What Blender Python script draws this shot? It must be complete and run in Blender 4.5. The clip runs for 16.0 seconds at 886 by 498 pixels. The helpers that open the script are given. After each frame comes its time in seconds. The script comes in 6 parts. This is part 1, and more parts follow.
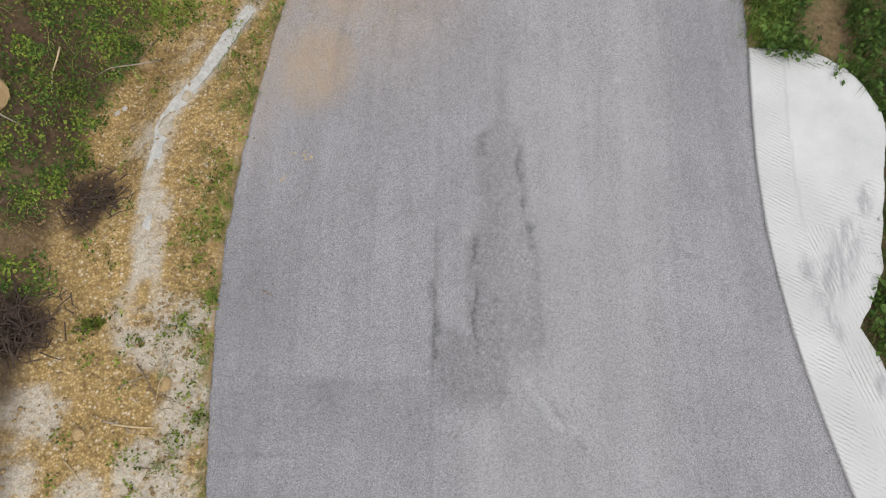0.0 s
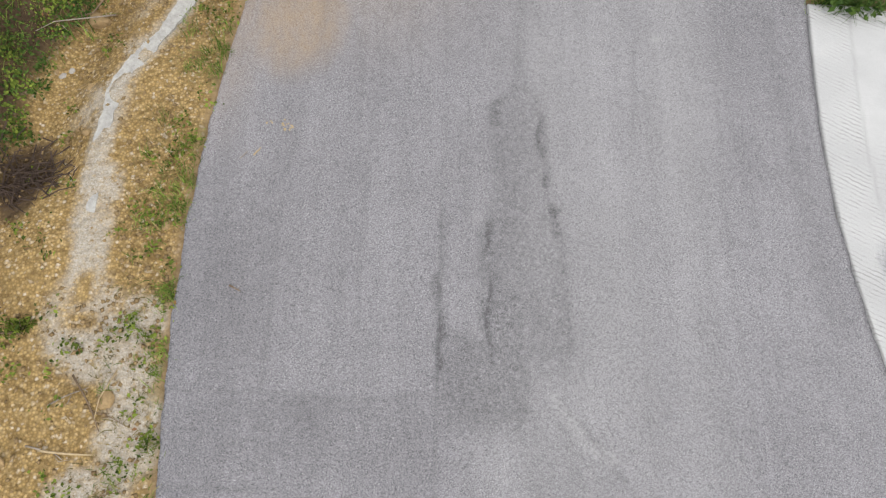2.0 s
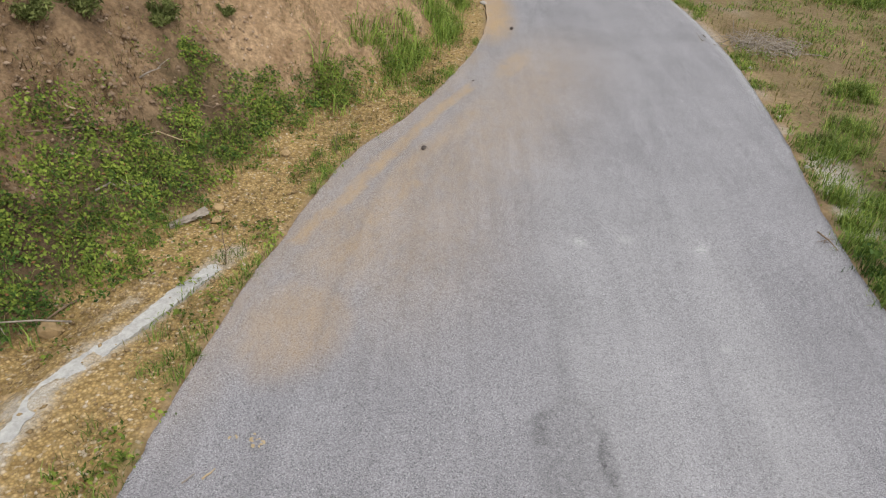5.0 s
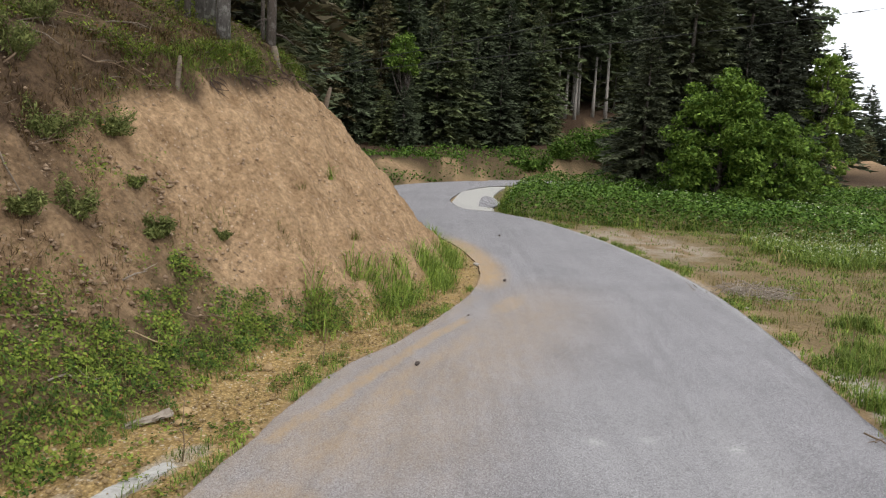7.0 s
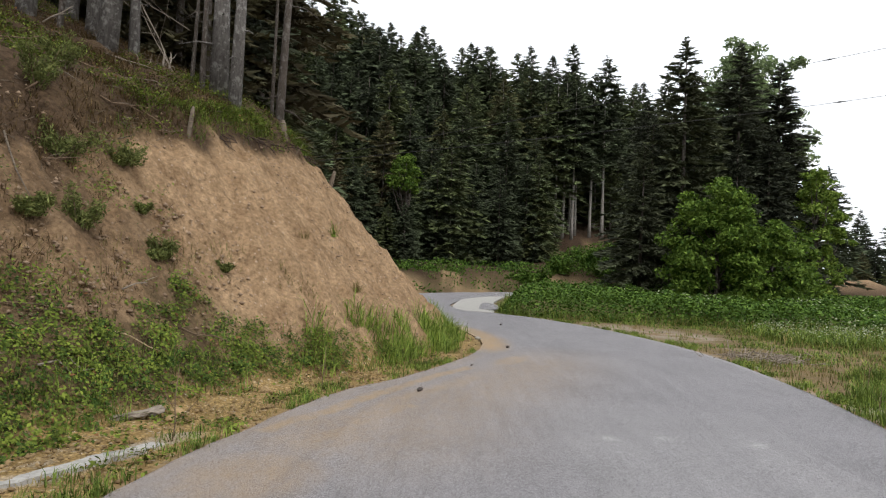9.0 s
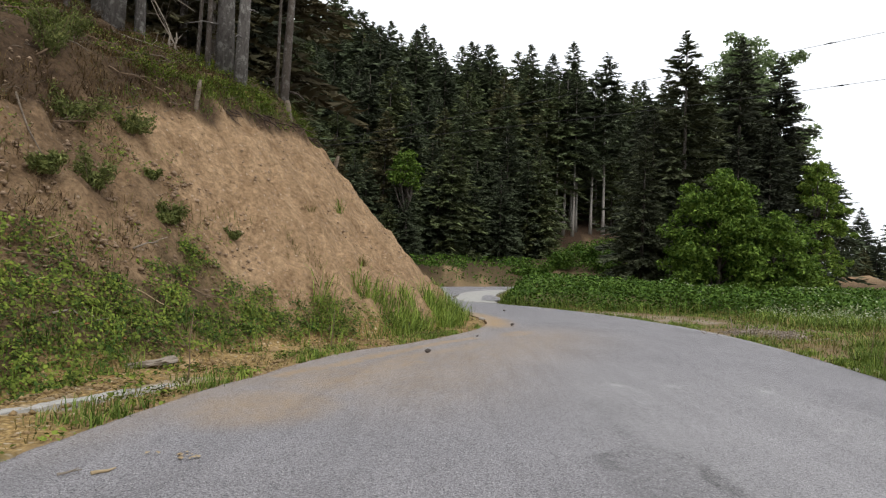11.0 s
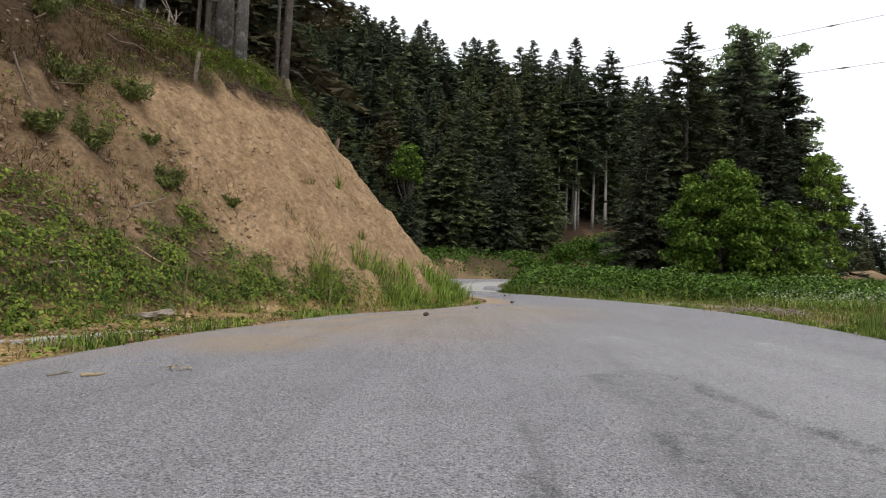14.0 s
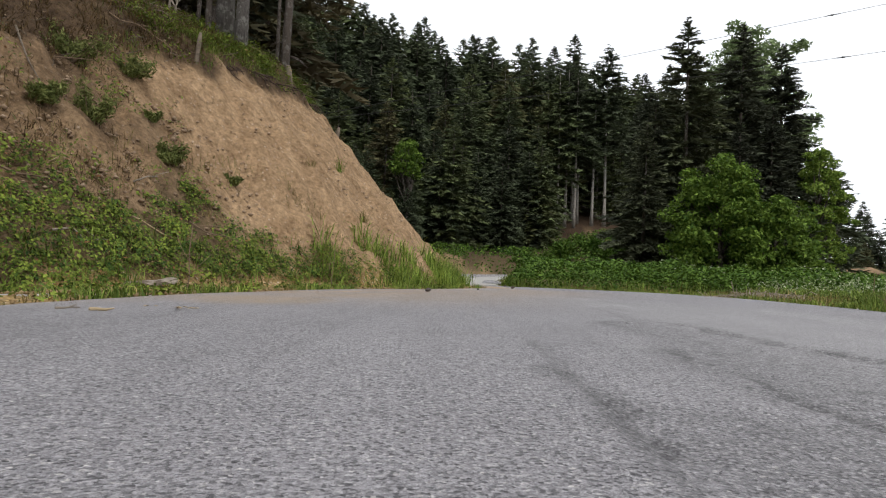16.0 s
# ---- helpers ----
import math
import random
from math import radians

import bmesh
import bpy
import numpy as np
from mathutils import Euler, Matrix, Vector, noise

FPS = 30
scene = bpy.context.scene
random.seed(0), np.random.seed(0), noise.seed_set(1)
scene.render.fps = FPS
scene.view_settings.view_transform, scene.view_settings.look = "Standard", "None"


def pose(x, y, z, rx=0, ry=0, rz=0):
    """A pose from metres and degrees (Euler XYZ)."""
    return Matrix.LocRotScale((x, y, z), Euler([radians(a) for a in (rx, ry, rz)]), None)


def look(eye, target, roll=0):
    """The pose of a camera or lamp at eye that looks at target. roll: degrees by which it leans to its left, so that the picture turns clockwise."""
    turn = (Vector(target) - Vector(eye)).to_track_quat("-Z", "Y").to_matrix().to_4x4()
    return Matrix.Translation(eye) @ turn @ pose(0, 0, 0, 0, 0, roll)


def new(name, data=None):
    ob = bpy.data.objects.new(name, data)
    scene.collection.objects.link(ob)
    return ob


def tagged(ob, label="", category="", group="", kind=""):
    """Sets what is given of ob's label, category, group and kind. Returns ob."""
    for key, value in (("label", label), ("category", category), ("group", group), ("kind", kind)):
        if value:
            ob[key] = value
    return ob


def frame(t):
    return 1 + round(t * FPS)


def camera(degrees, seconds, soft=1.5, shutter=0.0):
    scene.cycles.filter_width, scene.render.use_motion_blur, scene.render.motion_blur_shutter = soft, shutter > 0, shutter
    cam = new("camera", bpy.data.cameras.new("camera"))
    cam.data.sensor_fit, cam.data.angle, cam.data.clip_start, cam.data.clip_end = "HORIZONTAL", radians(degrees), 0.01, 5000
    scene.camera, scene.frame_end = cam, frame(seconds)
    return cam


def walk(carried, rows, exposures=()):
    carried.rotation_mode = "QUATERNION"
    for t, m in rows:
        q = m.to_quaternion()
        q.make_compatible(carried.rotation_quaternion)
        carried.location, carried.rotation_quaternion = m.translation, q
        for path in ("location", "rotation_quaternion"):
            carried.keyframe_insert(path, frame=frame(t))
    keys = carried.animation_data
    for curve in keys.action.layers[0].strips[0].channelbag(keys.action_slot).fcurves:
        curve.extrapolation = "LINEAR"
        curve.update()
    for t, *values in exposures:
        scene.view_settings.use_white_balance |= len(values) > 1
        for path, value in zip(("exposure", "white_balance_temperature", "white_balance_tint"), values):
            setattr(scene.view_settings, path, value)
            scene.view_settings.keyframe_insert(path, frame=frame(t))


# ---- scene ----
cam = camera(64.8, 16.0, soft=1.2)
PATH = [
    (0, (-0.016, -0.022, 7.229), (0.078, 0.658, 5.351), 9.2),
    (0.5, (-0.027, 0.027, 6.897), (0.069, 0.702, 5.017), 9.5),
    (1, (-0.002, 0.117, 6.579), (0.091, 0.78, 4.694), 9.4),
    (1.5, (0.021, 0.159, 6.239), (0.11, 0.817, 4.353), 9.1),
    (2, (-0.006, 0.25, 5.91), (0.087, 0.952, 4.04), 9.0),
    (2.5, (-0.033, 0.264, 5.546), (0.054, 1.161, 3.761), 7.3),
    (3, (-0.088, 0.323, 5.195), (-0.003, 1.394, 3.508), 6.4),
    (3.5, (-0.132, 0.315, 4.817), (-0.058, 1.559, 3.253), 5.5),
    (4, (-0.141, 0.319, 4.44), (-0.081, 1.724, 3.018), 4.9),
    (4.2, (-0.149, 0.363, 4.342), (-0.09, 1.818, 2.97), 4.8),
    (6.3, (-0.011, 0.492, 3.073), (0.001, 2.396, 2.46), 2.7),
    (6.5, (-0.014, 0.512, 2.944), (-0.003, 2.441, 2.415), 2.7),
    (7, (-0.014, 0.532, 2.622), (-0.008, 2.507, 2.307), 2.6),
    (7.5, (-0.019, 0.542, 2.282), (-0.018, 2.54, 2.189), 2.6),
    (8, (0.0, 0.527, 1.927), (-0.007, 2.526, 1.991), 2.5),
    (8.5, (0.003, 0.503, 1.576), (-0.005, 2.502, 1.638), 2.5),
    (9, (-0.005, 0.473, 1.355), (-0.013, 2.472, 1.415), 2.5),
    (9.2, (-0.046, 0.458, 1.301), (-0.051, 2.458, 1.359), 2.4),
    (11.3, (-0.064, 0.416, 0.863), (-0.074, 2.415, 0.928), 2.3),
    (11.5, (-0.058, 0.415, 0.84), (-0.07, 2.414, 0.903), 2.4),
    (12, (-0.046, 0.422, 0.773), (-0.059, 2.421, 0.836), 2.3),
    (12.5, (-0.024, 0.425, 0.707), (-0.038, 2.424, 0.769), 2.3),
    (13, (-0.01, 0.436, 0.64), (-0.025, 2.435, 0.701), 2.3),
    (13.5, (-0.005, 0.444, 0.571), (-0.02, 2.443, 0.632), 2.3),
    (14, (-0.001, 0.445, 0.503), (-0.017, 2.444, 0.564), 2.3),
    (14.5, (-0.006, 0.452, 0.432), (-0.021, 2.451, 0.494), 2.3),
    (15, (-0.005, 0.453, 0.366), (-0.02, 2.453, 0.426), 2.3),
    (15.5, (-0.016, 0.451, 0.298), (-0.03, 2.45, 0.358), 2.3),
    (16, (-0.026, 0.446, 0.23), (-0.039, 2.445, 0.29), 2.3),
]
walk(cam, [(t, look(eye, target, roll)) for t, eye, target, roll in PATH], exposures=[(0, 0.07), (1.2, 0.14), (4.2, 0.18), (6.5, 0.08), (7.5, 0.2), (8.1, 0.17), (9, -0.03), (16, -0.13)])

# ---- world and sun: bright overcast sky ----
world = bpy.data.worlds.new("overcast_sky")
scene.world = world
world.use_nodes = True
wn, wl = world.node_tree.nodes, world.node_tree.links
wn.clear()
w_out = wn.new("ShaderNodeOutputWorld")
w_bg = wn.new("ShaderNodeBackground")
w_sky = wn.new("ShaderNodeTexSky")
w_sky.sky_type = "NISHITA"
w_sky.sun_disc = False
w_sky.sun_elevation, w_sky.sun_rotation = radians(58), radians(200)
w_sky.dust_density, w_sky.air_density = 4.0, 1.0
w_hsv = wn.new("ShaderNodeHueSaturation")
w_hsv.inputs["Saturation"].default_value = 0.2
w_mix = wn.new("ShaderNodeMix")
w_mix.data_type = "RGBA"
w_mix.inputs["Factor"].default_value = 0.75
w_mix.inputs["B"].default_value = (14.5, 14.9, 15.6, 1)
wl.new(w_sky.outputs["Color"], w_hsv.inputs["Color"])
wl.new(w_hsv.outputs["Color"], w_mix.inputs["A"])
wl.new(w_mix.outputs["Result"], w_bg.inputs["Color"])
w_bg.inputs["Strength"].default_value = 0.108
wl.new(w_bg.outputs["Background"], w_out.inputs["Surface"])

sun_data = bpy.data.lights.new("sun", "SUN")
sun_data.energy, sun_data.angle, sun_data.color = 1.5, radians(14), (1.0, 0.96, 0.9)
sun = new("sun", sun_data)
sun.matrix_world = look((12, -16, 38), (0, 8, 0))

# ---- materials ----
class Mat:
    """A node material with a Principled surface and a few shorthands."""

    def __init__(self, name, rough=0.85, spec=0.3):
        self.mat = bpy.data.materials.new(name)
        self.mat.use_nodes = True
        self.n, self.l = self.mat.node_tree.nodes, self.mat.node_tree.links
        self.bsdf = self.n["Principled BSDF"]
        self.bsdf.inputs["Roughness"].default_value = rough
        self.bsdf.inputs["Specular IOR Level"].default_value = spec
        self.coord = self.n.new("ShaderNodeTexCoord").outputs["Object"]

    def place(self, sx=1, sy=1, sz=1, rz=0):
        m = self.n.new("ShaderNodeMapping")
        m.inputs["Scale"].default_value = (sx, sy, sz)
        m.inputs["Rotation"].default_value = (0, 0, radians(rz))
        self.l.new(self.coord, m.inputs["Vector"])
        return m.outputs["Vector"]

    def noise(self, scale, detail=4, rough=0.6, vec=None, distort=0.0):
        t = self.n.new("ShaderNodeTexNoise")
        t.inputs["Scale"].default_value, t.inputs["Detail"].default_value = scale, detail
        t.inputs["Roughness"].default_value, t.inputs["Distortion"].default_value = rough, distort
        self.l.new(vec if vec is not None else self.coord, t.inputs["Vector"])
        return t.outputs["Fac"]

    def cells(self, scale, out="Color", vec=None, feature="F1"):
        t = self.n.new("ShaderNodeTexVoronoi")
        t.feature = feature
        t.inputs["Scale"].default_value = scale
        self.l.new(vec if vec is not None else self.coord, t.inputs["Vector"])
        return t.outputs[out]

    def ramp(self, fac, *stops):
        r = self.n.new("ShaderNodeValToRGB")
        e = r.color_ramp.elements
        while len(e) < len(stops):
            e.new(0.5)
        for el, (p, c) in zip(e, stops):
            el.position = p
            el.color = (c, c, c, 1) if isinstance(c, (int, float)) else (*c, 1)
        self.l.new(fac, r.inputs["Fac"])
        return r.outputs["Color"]

    def math(self, op, a, b=0.0):
        m = self.n.new("ShaderNodeMath")
        m.operation = op
        for k, v in enumerate((a, b)):
            if isinstance(v, (int, float)):
                m.inputs[k].default_value = v
            else:
                self.l.new(v, m.inputs[k])
        return m.outputs["Value"]

    def mix(self, fac, a, b, blend="MIX"):
        m = self.n.new("ShaderNodeMix")
        m.data_type, m.blend_type = "RGBA", blend
        for k, v in (("Factor", fac), ("A", a), ("B", b)):
            if isinstance(v, tuple):
                m.inputs[k].default_value = (*v, 1)
            elif isinstance(v, (int, float)):
                m.inputs[k].default_value = v if k == "Factor" else (v, v, v, 1)
            else:
                self.l.new(v, m.inputs[k])
        return m.outputs["Result"]

    def attr(self, name):
        a = self.n.new("ShaderNodeAttribute")
        a.attribute_name = name
        s = self.n.new("ShaderNodeSeparateColor")
        self.l.new(a.outputs["Color"], s.inputs["Color"])
        return s.outputs["Red"], s.outputs["Green"], s.outputs["Blue"]

    def island(self):
        return self.n.new("ShaderNodeNewGeometry").outputs["Random Per Island"]

    def object_random(self):
        return self.n.new("ShaderNodeObjectInfo").outputs["Random"]

    def color(self, c):
        self.l.new(c, self.bsdf.inputs["Base Color"])
        return self

    def roughness(self, r):
        self.l.new(r, self.bsdf.inputs["Roughness"])
        return self

    def bump(self, height, strength=0.5, dist=0.01, chain=None):
        b = self.n.new("ShaderNodeBump")
        b.inputs["Strength"].default_value, b.inputs["Distance"].default_value = strength, dist
        self.l.new(height, b.inputs["Height"])
        if chain is not None:
            self.l.new(chain, b.inputs["Normal"])
        self.l.new(b.outputs["Normal"], self.bsdf.inputs["Normal"])
        return b.outputs["Normal"]


def make_asphalt():
    m = Mat("weathered_asphalt", 0.78, 0.3)
    stain_shade, sand, crack = m.attr("wear_shade")
    pale, bare, seam = m.attr("wear_two")
    chips = m.cells(165)
    sep = m.n.new("ShaderNodeSeparateColor")
    m.l.new(chips, sep.inputs["Color"])
    grain = m.ramp(sep.outputs["Red"], (0.0, (0.075, 0.072, 0.077)), (0.22, (0.195, 0.188, 0.198)), (0.45, (0.245, 0.236, 0.247)), (0.8, (0.287, 0.277, 0.289)), (0.97, (0.325, 0.312, 0.316)), (1.0, (0.45, 0.43, 0.42)))
    speck = m.ramp(m.noise(120, 4, 0.8), (0.36, 0.62), (0.5, 1.0), (0.66, 1.36))
    col = m.mix(1.0, grain, speck, "MULTIPLY")
    patches = m.ramp(m.noise(0.7, 5, 0.6), (0.3, 0.88), (0.7, 1.1))
    col = m.mix(1.0, col, patches, "MULTIPLY")
    streaks = m.ramp(m.noise(1.0, 4, 0.65, m.place(4.5, 0.22, 1, -4)), (0.3, 0.9), (0.7, 1.08))
    col = m.mix(1.0, col, streaks, "MULTIPLY")
    mid = m.ramp(m.noise(58, 6, 0.9), (0.34, 0.63), (0.5, 1.0), (0.66, 1.38))
    col = m.mix(1.0, col, mid, "MULTIPLY")
    col = m.mix(1.0, col, m.ramp(m.noise(230, 3, 0.8), (0.38, 0.36), (0.46, 1.05)), "MULTIPLY")
    # dark stains, and the painted shadow band along the asphalt edges
    dark = m.math("MULTIPLY", stain_shade, m.ramp(m.noise(6, 8, 0.85), (0.34, 0.15), (0.6, 1.0)))
    col = m.mix(m.math("MULTIPLY", dark, 0.45), col, (0.06, 0.058, 0.062))
    light = m.math("MULTIPLY", pale, m.ramp(m.noise(30, 4, 0.7), (0.4, 0.25), (0.58, 1.0)))
    col = m.mix(m.math("MULTIPLY", light, 0.7), col, (0.44, 0.43, 0.42))
    dust = m.math("MULTIPLY", sand, m.ramp(m.noise(5.0, 6, 0.7, m.place(1.6, 0.7, 1, -15)), (0.28, 0.42), (0.66, 1.0)))
    dust = m.math("MULTIPLY", dust, m.ramp(m.noise(160, 2, 0.5), (0.3, 0.55), (0.62, 1.0)))
    col = m.mix(m.math("MINIMUM", dust, 0.92), col, (0.41, 0.265, 0.115))
    # ravelled strips: coarse light stones, shade of the pits between put into colour
    stones = m.cells(95, "Distance")
    pits = m.ramp(stones, (0.12, (0.5, 0.49, 0.48)), (0.3, (0.2, 0.195, 0.2)), (0.55, (0.05, 0.048, 0.05)))
    ravel = m.math("MULTIPLY", bare, m.ramp(m.noise(16, 8, 0.85), (0.4, 0.0), (0.58, 1.0)))
    col = m.mix(m.math("MULTIPLY", ravel, 0.75), col, pits)
    cut = m.math("MULTIPLY", crack, m.ramp(m.noise(48, 6, 0.9), (0.38, 0.0), (0.52, 1.0)))
    col = m.mix(m.math("MULTIPLY", cut, 0.8), col, (0.035, 0.033, 0.034))
    col = m.mix(m.math("MULTIPLY", seam, 0.3), col, (0.06, 0.058, 0.06))
    m.color(col)
    h1 = m.bump(m.cells(165, "Distance"), 0.8, 0.005)
    h2 = m.bump(m.noise(120, 3, 0.75), 0.8, 0.006, h1)
    m.bump(m.math("ADD", cut, ravel), -0.6, 0.012, h2)
    return m.mat


def make_ground():
    m = Mat("roadside_ground", 0.95, 0.06)
    lime, green, litter_shade = m.attr("cover")
    gravel, bank, dry = m.attr("cover_two")
    big = m.noise(0.9, 5, 0.65)
    fine = m.noise(14, 6, 0.75)
    soil = m.mix(m.ramp(big, (0.3, 0), (0.7, 1)), (0.2, 0.14, 0.078), (0.3, 0.213, 0.12))
    soil = m.mix(1.0, soil, m.ramp(fine, (0.25, 0.62), (0.7, 1.28)), "MULTIPLY")
    # steep cut: downhill runnels, embedded stone chips
    runs = m.noise(1.0, 5, 0.7, m.place(3.2, 3.2, 0.9))
    cutface = m.mix(m.ramp(runs, (0.36, 0), (0.64, 1)), (0.222, 0.142, 0.079), (0.375, 0.254, 0.149))
    cutface = m.mix(1.0, cutface, m.ramp(fine, (0.3, 0.5), (0.68, 1.3)), "MULTIPLY")
    cs = m.n.new("ShaderNodeSeparateColor")
    m.l.new(m.cells(20), cs.inputs["Color"])
    chip = m.math("MULTIPLY", m.ramp(cs.outputs["Green"], (0.8, 0), (0.84, 1)), m.ramp(m.cells(20, "Distance"), (0.25, 1), (0.4, 0)))
    cutface = m.mix(m.math("MULTIPLY", chip, 0.7), cutface, m.mix(cs.outputs["Red"], (0.2, 0.13, 0.09), (0.46, 0.36, 0.27)))
    # shaded pits of the cut face, painted as dark spots
    pit_shade = m.ramp(m.noise(9, 5, 0.75), (0.3, 0.45), (0.42, 1.0))
    cutface = m.mix(1.0, cutface, pit_shade, "MULTIPLY")
    col = m.mix(bank, soil, cutface)
    # loose gravel
    gs = m.n.new("ShaderNodeSeparateColor")
    m.l.new(m.cells(38), gs.inputs["Color"])
    pebbles = m.ramp(gs.outputs["Red"], (0.0, (0.25, 0.16, 0.058)), (0.5, (0.415, 0.28, 0.108)), (0.9, (0.51, 0.362, 0.165)), (1.0, (0.58, 0.49, 0.37)))
    # pebble rims darkened: shade in the gaps put into the colour
    pebbles = m.mix(1.0, pebbles, m.ramp(m.cells(38, "Distance"), (0.1, 1.15), (0.6, 0.6)), "MULTIPLY")
    col = m.mix(m.math("MULTIPLY", gravel, 0.8), col, pebbles)
    # moss and short green
    gmask = m.math("MULTIPLY", green, m.ramp(m.noise(5, 5, 0.7), (0.35, 0.1), (0.62, 1.0)))
    col = m.mix(gmask, col, m.mix(fine, (0.055, 0.07, 0.022), (0.15, 0.165, 0.06)))
    dmask = m.math("MULTIPLY", dry, m.ramp(m.noise(6, 7, 0.8), (0.36, 0.85), (0.56, 1.0)))
    col = m.mix(dmask, col, m.mix(m.ramp(fine, (0.3, 0), (0.7, 1)), (0.036, 0.024, 0.015), (0.11, 0.072, 0.043)))
    # crushed white limestone
    lmask = m.math("MULTIPLY", lime, m.ramp(m.noise(9, 6, 0.8), (0.34, 0.0), (0.48, 1.0)))
    col = m.mix(lmask, col, m.mix(m.ramp(m.noise(60, 4, 0.7), (0.35, 0), (0.65, 1)), (0.29, 0.258, 0.205), (0.53, 0.505, 0.465)))
    # dark leaf litter; the same colour carries painted shade under the brambles
    col = m.mix(litter_shade, col, m.mix(m.ramp(fine, (0.3, 0), (0.7, 1)), (0.03, 0.021, 0.014), (0.095, 0.062, 0.04)))
    m.color(col)
    b = m.bump(m.noise(5, 6, 0.7), 0.55, 0.08)
    b = m.bump(m.cells(11, "Distance"), 0.5, 0.05, b)
    b = m.bump(fine, 0.6, 0.03, b)
    b = m.bump(m.cells(38, "Distance"), -0.9, 0.02, b)
    m.bump(m.noise(60, 3, 0.7), 0.5, 0.008, b)
    return m.mat


def make_concrete():
    m = Mat("white_broomed_concrete", 0.8, 0.3)
    base = m.mix(m.ramp(m.noise(1.6, 5, 0.6), (0.3, 0), (0.7, 1)), (0.37, 0.366, 0.362), (0.46, 0.456, 0.448))
    wet, strip, low = m.attr("broom")
    swept, groove, _ = m.attr("broom_two")

    def strokes(turn, scale):
        w = m.n.new("ShaderNodeTexWave")
        w.wave_type, w.bands_direction = "BANDS", "X"
        w.inputs["Scale"].default_value, w.inputs["Distortion"].default_value = scale, 3.0
        w.inputs["Detail"].default_value, w.inputs["Detail Scale"].default_value = 3, 1.5
        m.l.new(m.place(1, 1, 1, turn), w.inputs["Vector"])
        return m.ramp(w.outputs["Fac"], (0.0, 1.0), (0.38, 0.0))

    lines = m.mix(strip, m.mix(low, strokes(-70, 6.0), strokes(-18, 6.6)), strokes(-62, 7.0))
    lines = m.math("MULTIPLY", lines, m.math("MULTIPLY", swept, m.ramp(m.noise(3.2, 6, 0.8), (0.44, 0.06), (0.62, 1.0))))
    lines = m.math("MAXIMUM", lines, groove)
    grey = m.math("MULTIPLY", wet, m.ramp(m.noise(1.0, 5, 0.7, m.place(14, 3.5, 1, -30)), (0.38, 0.0), (0.58, 1)))
    base = m.mix(m.math("MULTIPLY", grey, 0.8), base, (0.24, 0.24, 0.245))
    specks = m.ramp(m.noise(26, 4, 0.8), (0.66, 0), (0.72, 0.6))
    base = m.mix(specks, base, (0.26, 0.25, 0.23))
    base = m.mix(m.math("MULTIPLY", lines, 0.62), base, (0.17, 0.165, 0.155))
    base = m.mix(1.0, base, m.ramp(m.noise(90, 3, 0.7), (0.3, 0.88), (0.7, 1.08)), "MULTIPLY")
    m.color(base)
    m.bump(m.math("ADD", m.noise(70, 4, 0.7), m.math("MULTIPLY", lines, -1.5)), 0.7, 0.006)
    return m.mat


def make_leaf(name, dark, light, odd=None, rough=0.65, through_light=0.25):
    m = Mat(name, rough, 0.08)
    r = m.island()
    c = m.mix(r, dark, light)
    if odd:
        c = m.mix(m.ramp(r, (0.965, 0), (0.975, 1)), c, odd)
    c = m.mix(1.0, c, m.ramp(m.noise(2.2, 4, 0.65), (0.32, 0.6), (0.68, 1.35)), "MULTIPLY")
    m.color(c)
    if through_light:
        t = m.n.new("ShaderNodeBsdfTranslucent")
        m.l.new(c, t.inputs["Color"])
        x = m.n.new("ShaderNodeMixShader")
        x.inputs["Fac"].default_value = through_light
        m.l.new(m.bsdf.outputs[0], x.inputs[1])
        m.l.new(t.outputs[0], x.inputs[2])
        m.l.new(x.outputs[0], m.n["Material Output"].inputs["Surface"])
    return m.mat


def make_needles(name, dark, light, tip):
    m = Mat(name, 0.75, 0.06)
    tip_light, _, _ = m.attr("tip_light")
    c = m.mix(m.island(), dark, light)
    # lighter bough tips: the light they catch is put into the needle colour
    c = m.mix(m.math("MULTIPLY", tip_light, 0.75), c, tip)
    tint = m.ramp(m.object_random(), (0.0, (0.7, 0.72, 0.68)), (0.3, (0.84, 0.9, 0.82)), (0.55, (0.98, 1.04, 0.92)), (0.75, (1.1, 1.17, 0.86)), (0.9, (1.25, 1.28, 0.88)), (1.0, (1.35, 1.02, 0.84)))
    c = m.mix(1.0, c, tint, "MULTIPLY")
    m.color(c)
    return m.mat


def make_bark(name, dark, light, lichen=0.5):
    m = Mat(name, 0.9, 0.2)
    v = m.place(6, 6, 1.6)
    n = m.noise(3.0, 6, 0.75, v)
    c = m.mix(m.ramp(n, (0.3, 0), (0.7, 1)), dark, light)
    spots = m.ramp(m.noise(7, 5, 0.7), (0.52, 0), (0.6, lichen))
    c = m.mix(spots, c, (0.42, 0.41, 0.38))
    knots = m.ramp(m.cells(4.5, "Distance", m.place(1, 1, 1)), (0.07, 1), (0.13, 0))
    c = m.mix(m.math("MULTIPLY", knots, 0.7), c, (0.06, 0.05, 0.045))
    m.color(c)
    m.bump(n, 0.8, 0.03)
    return m.mat


def make_wood(name, dark, light):
    m = Mat(name, 0.85, 0.2)
    n = m.noise(4.0, 6, 0.7, m.place(2, 2, 12))
    m.color(m.mix(m.ramp(n, (0.3, 0), (0.7, 1)), dark, light))
    m.bump(n, 0.7, 0.01)
    return m.mat


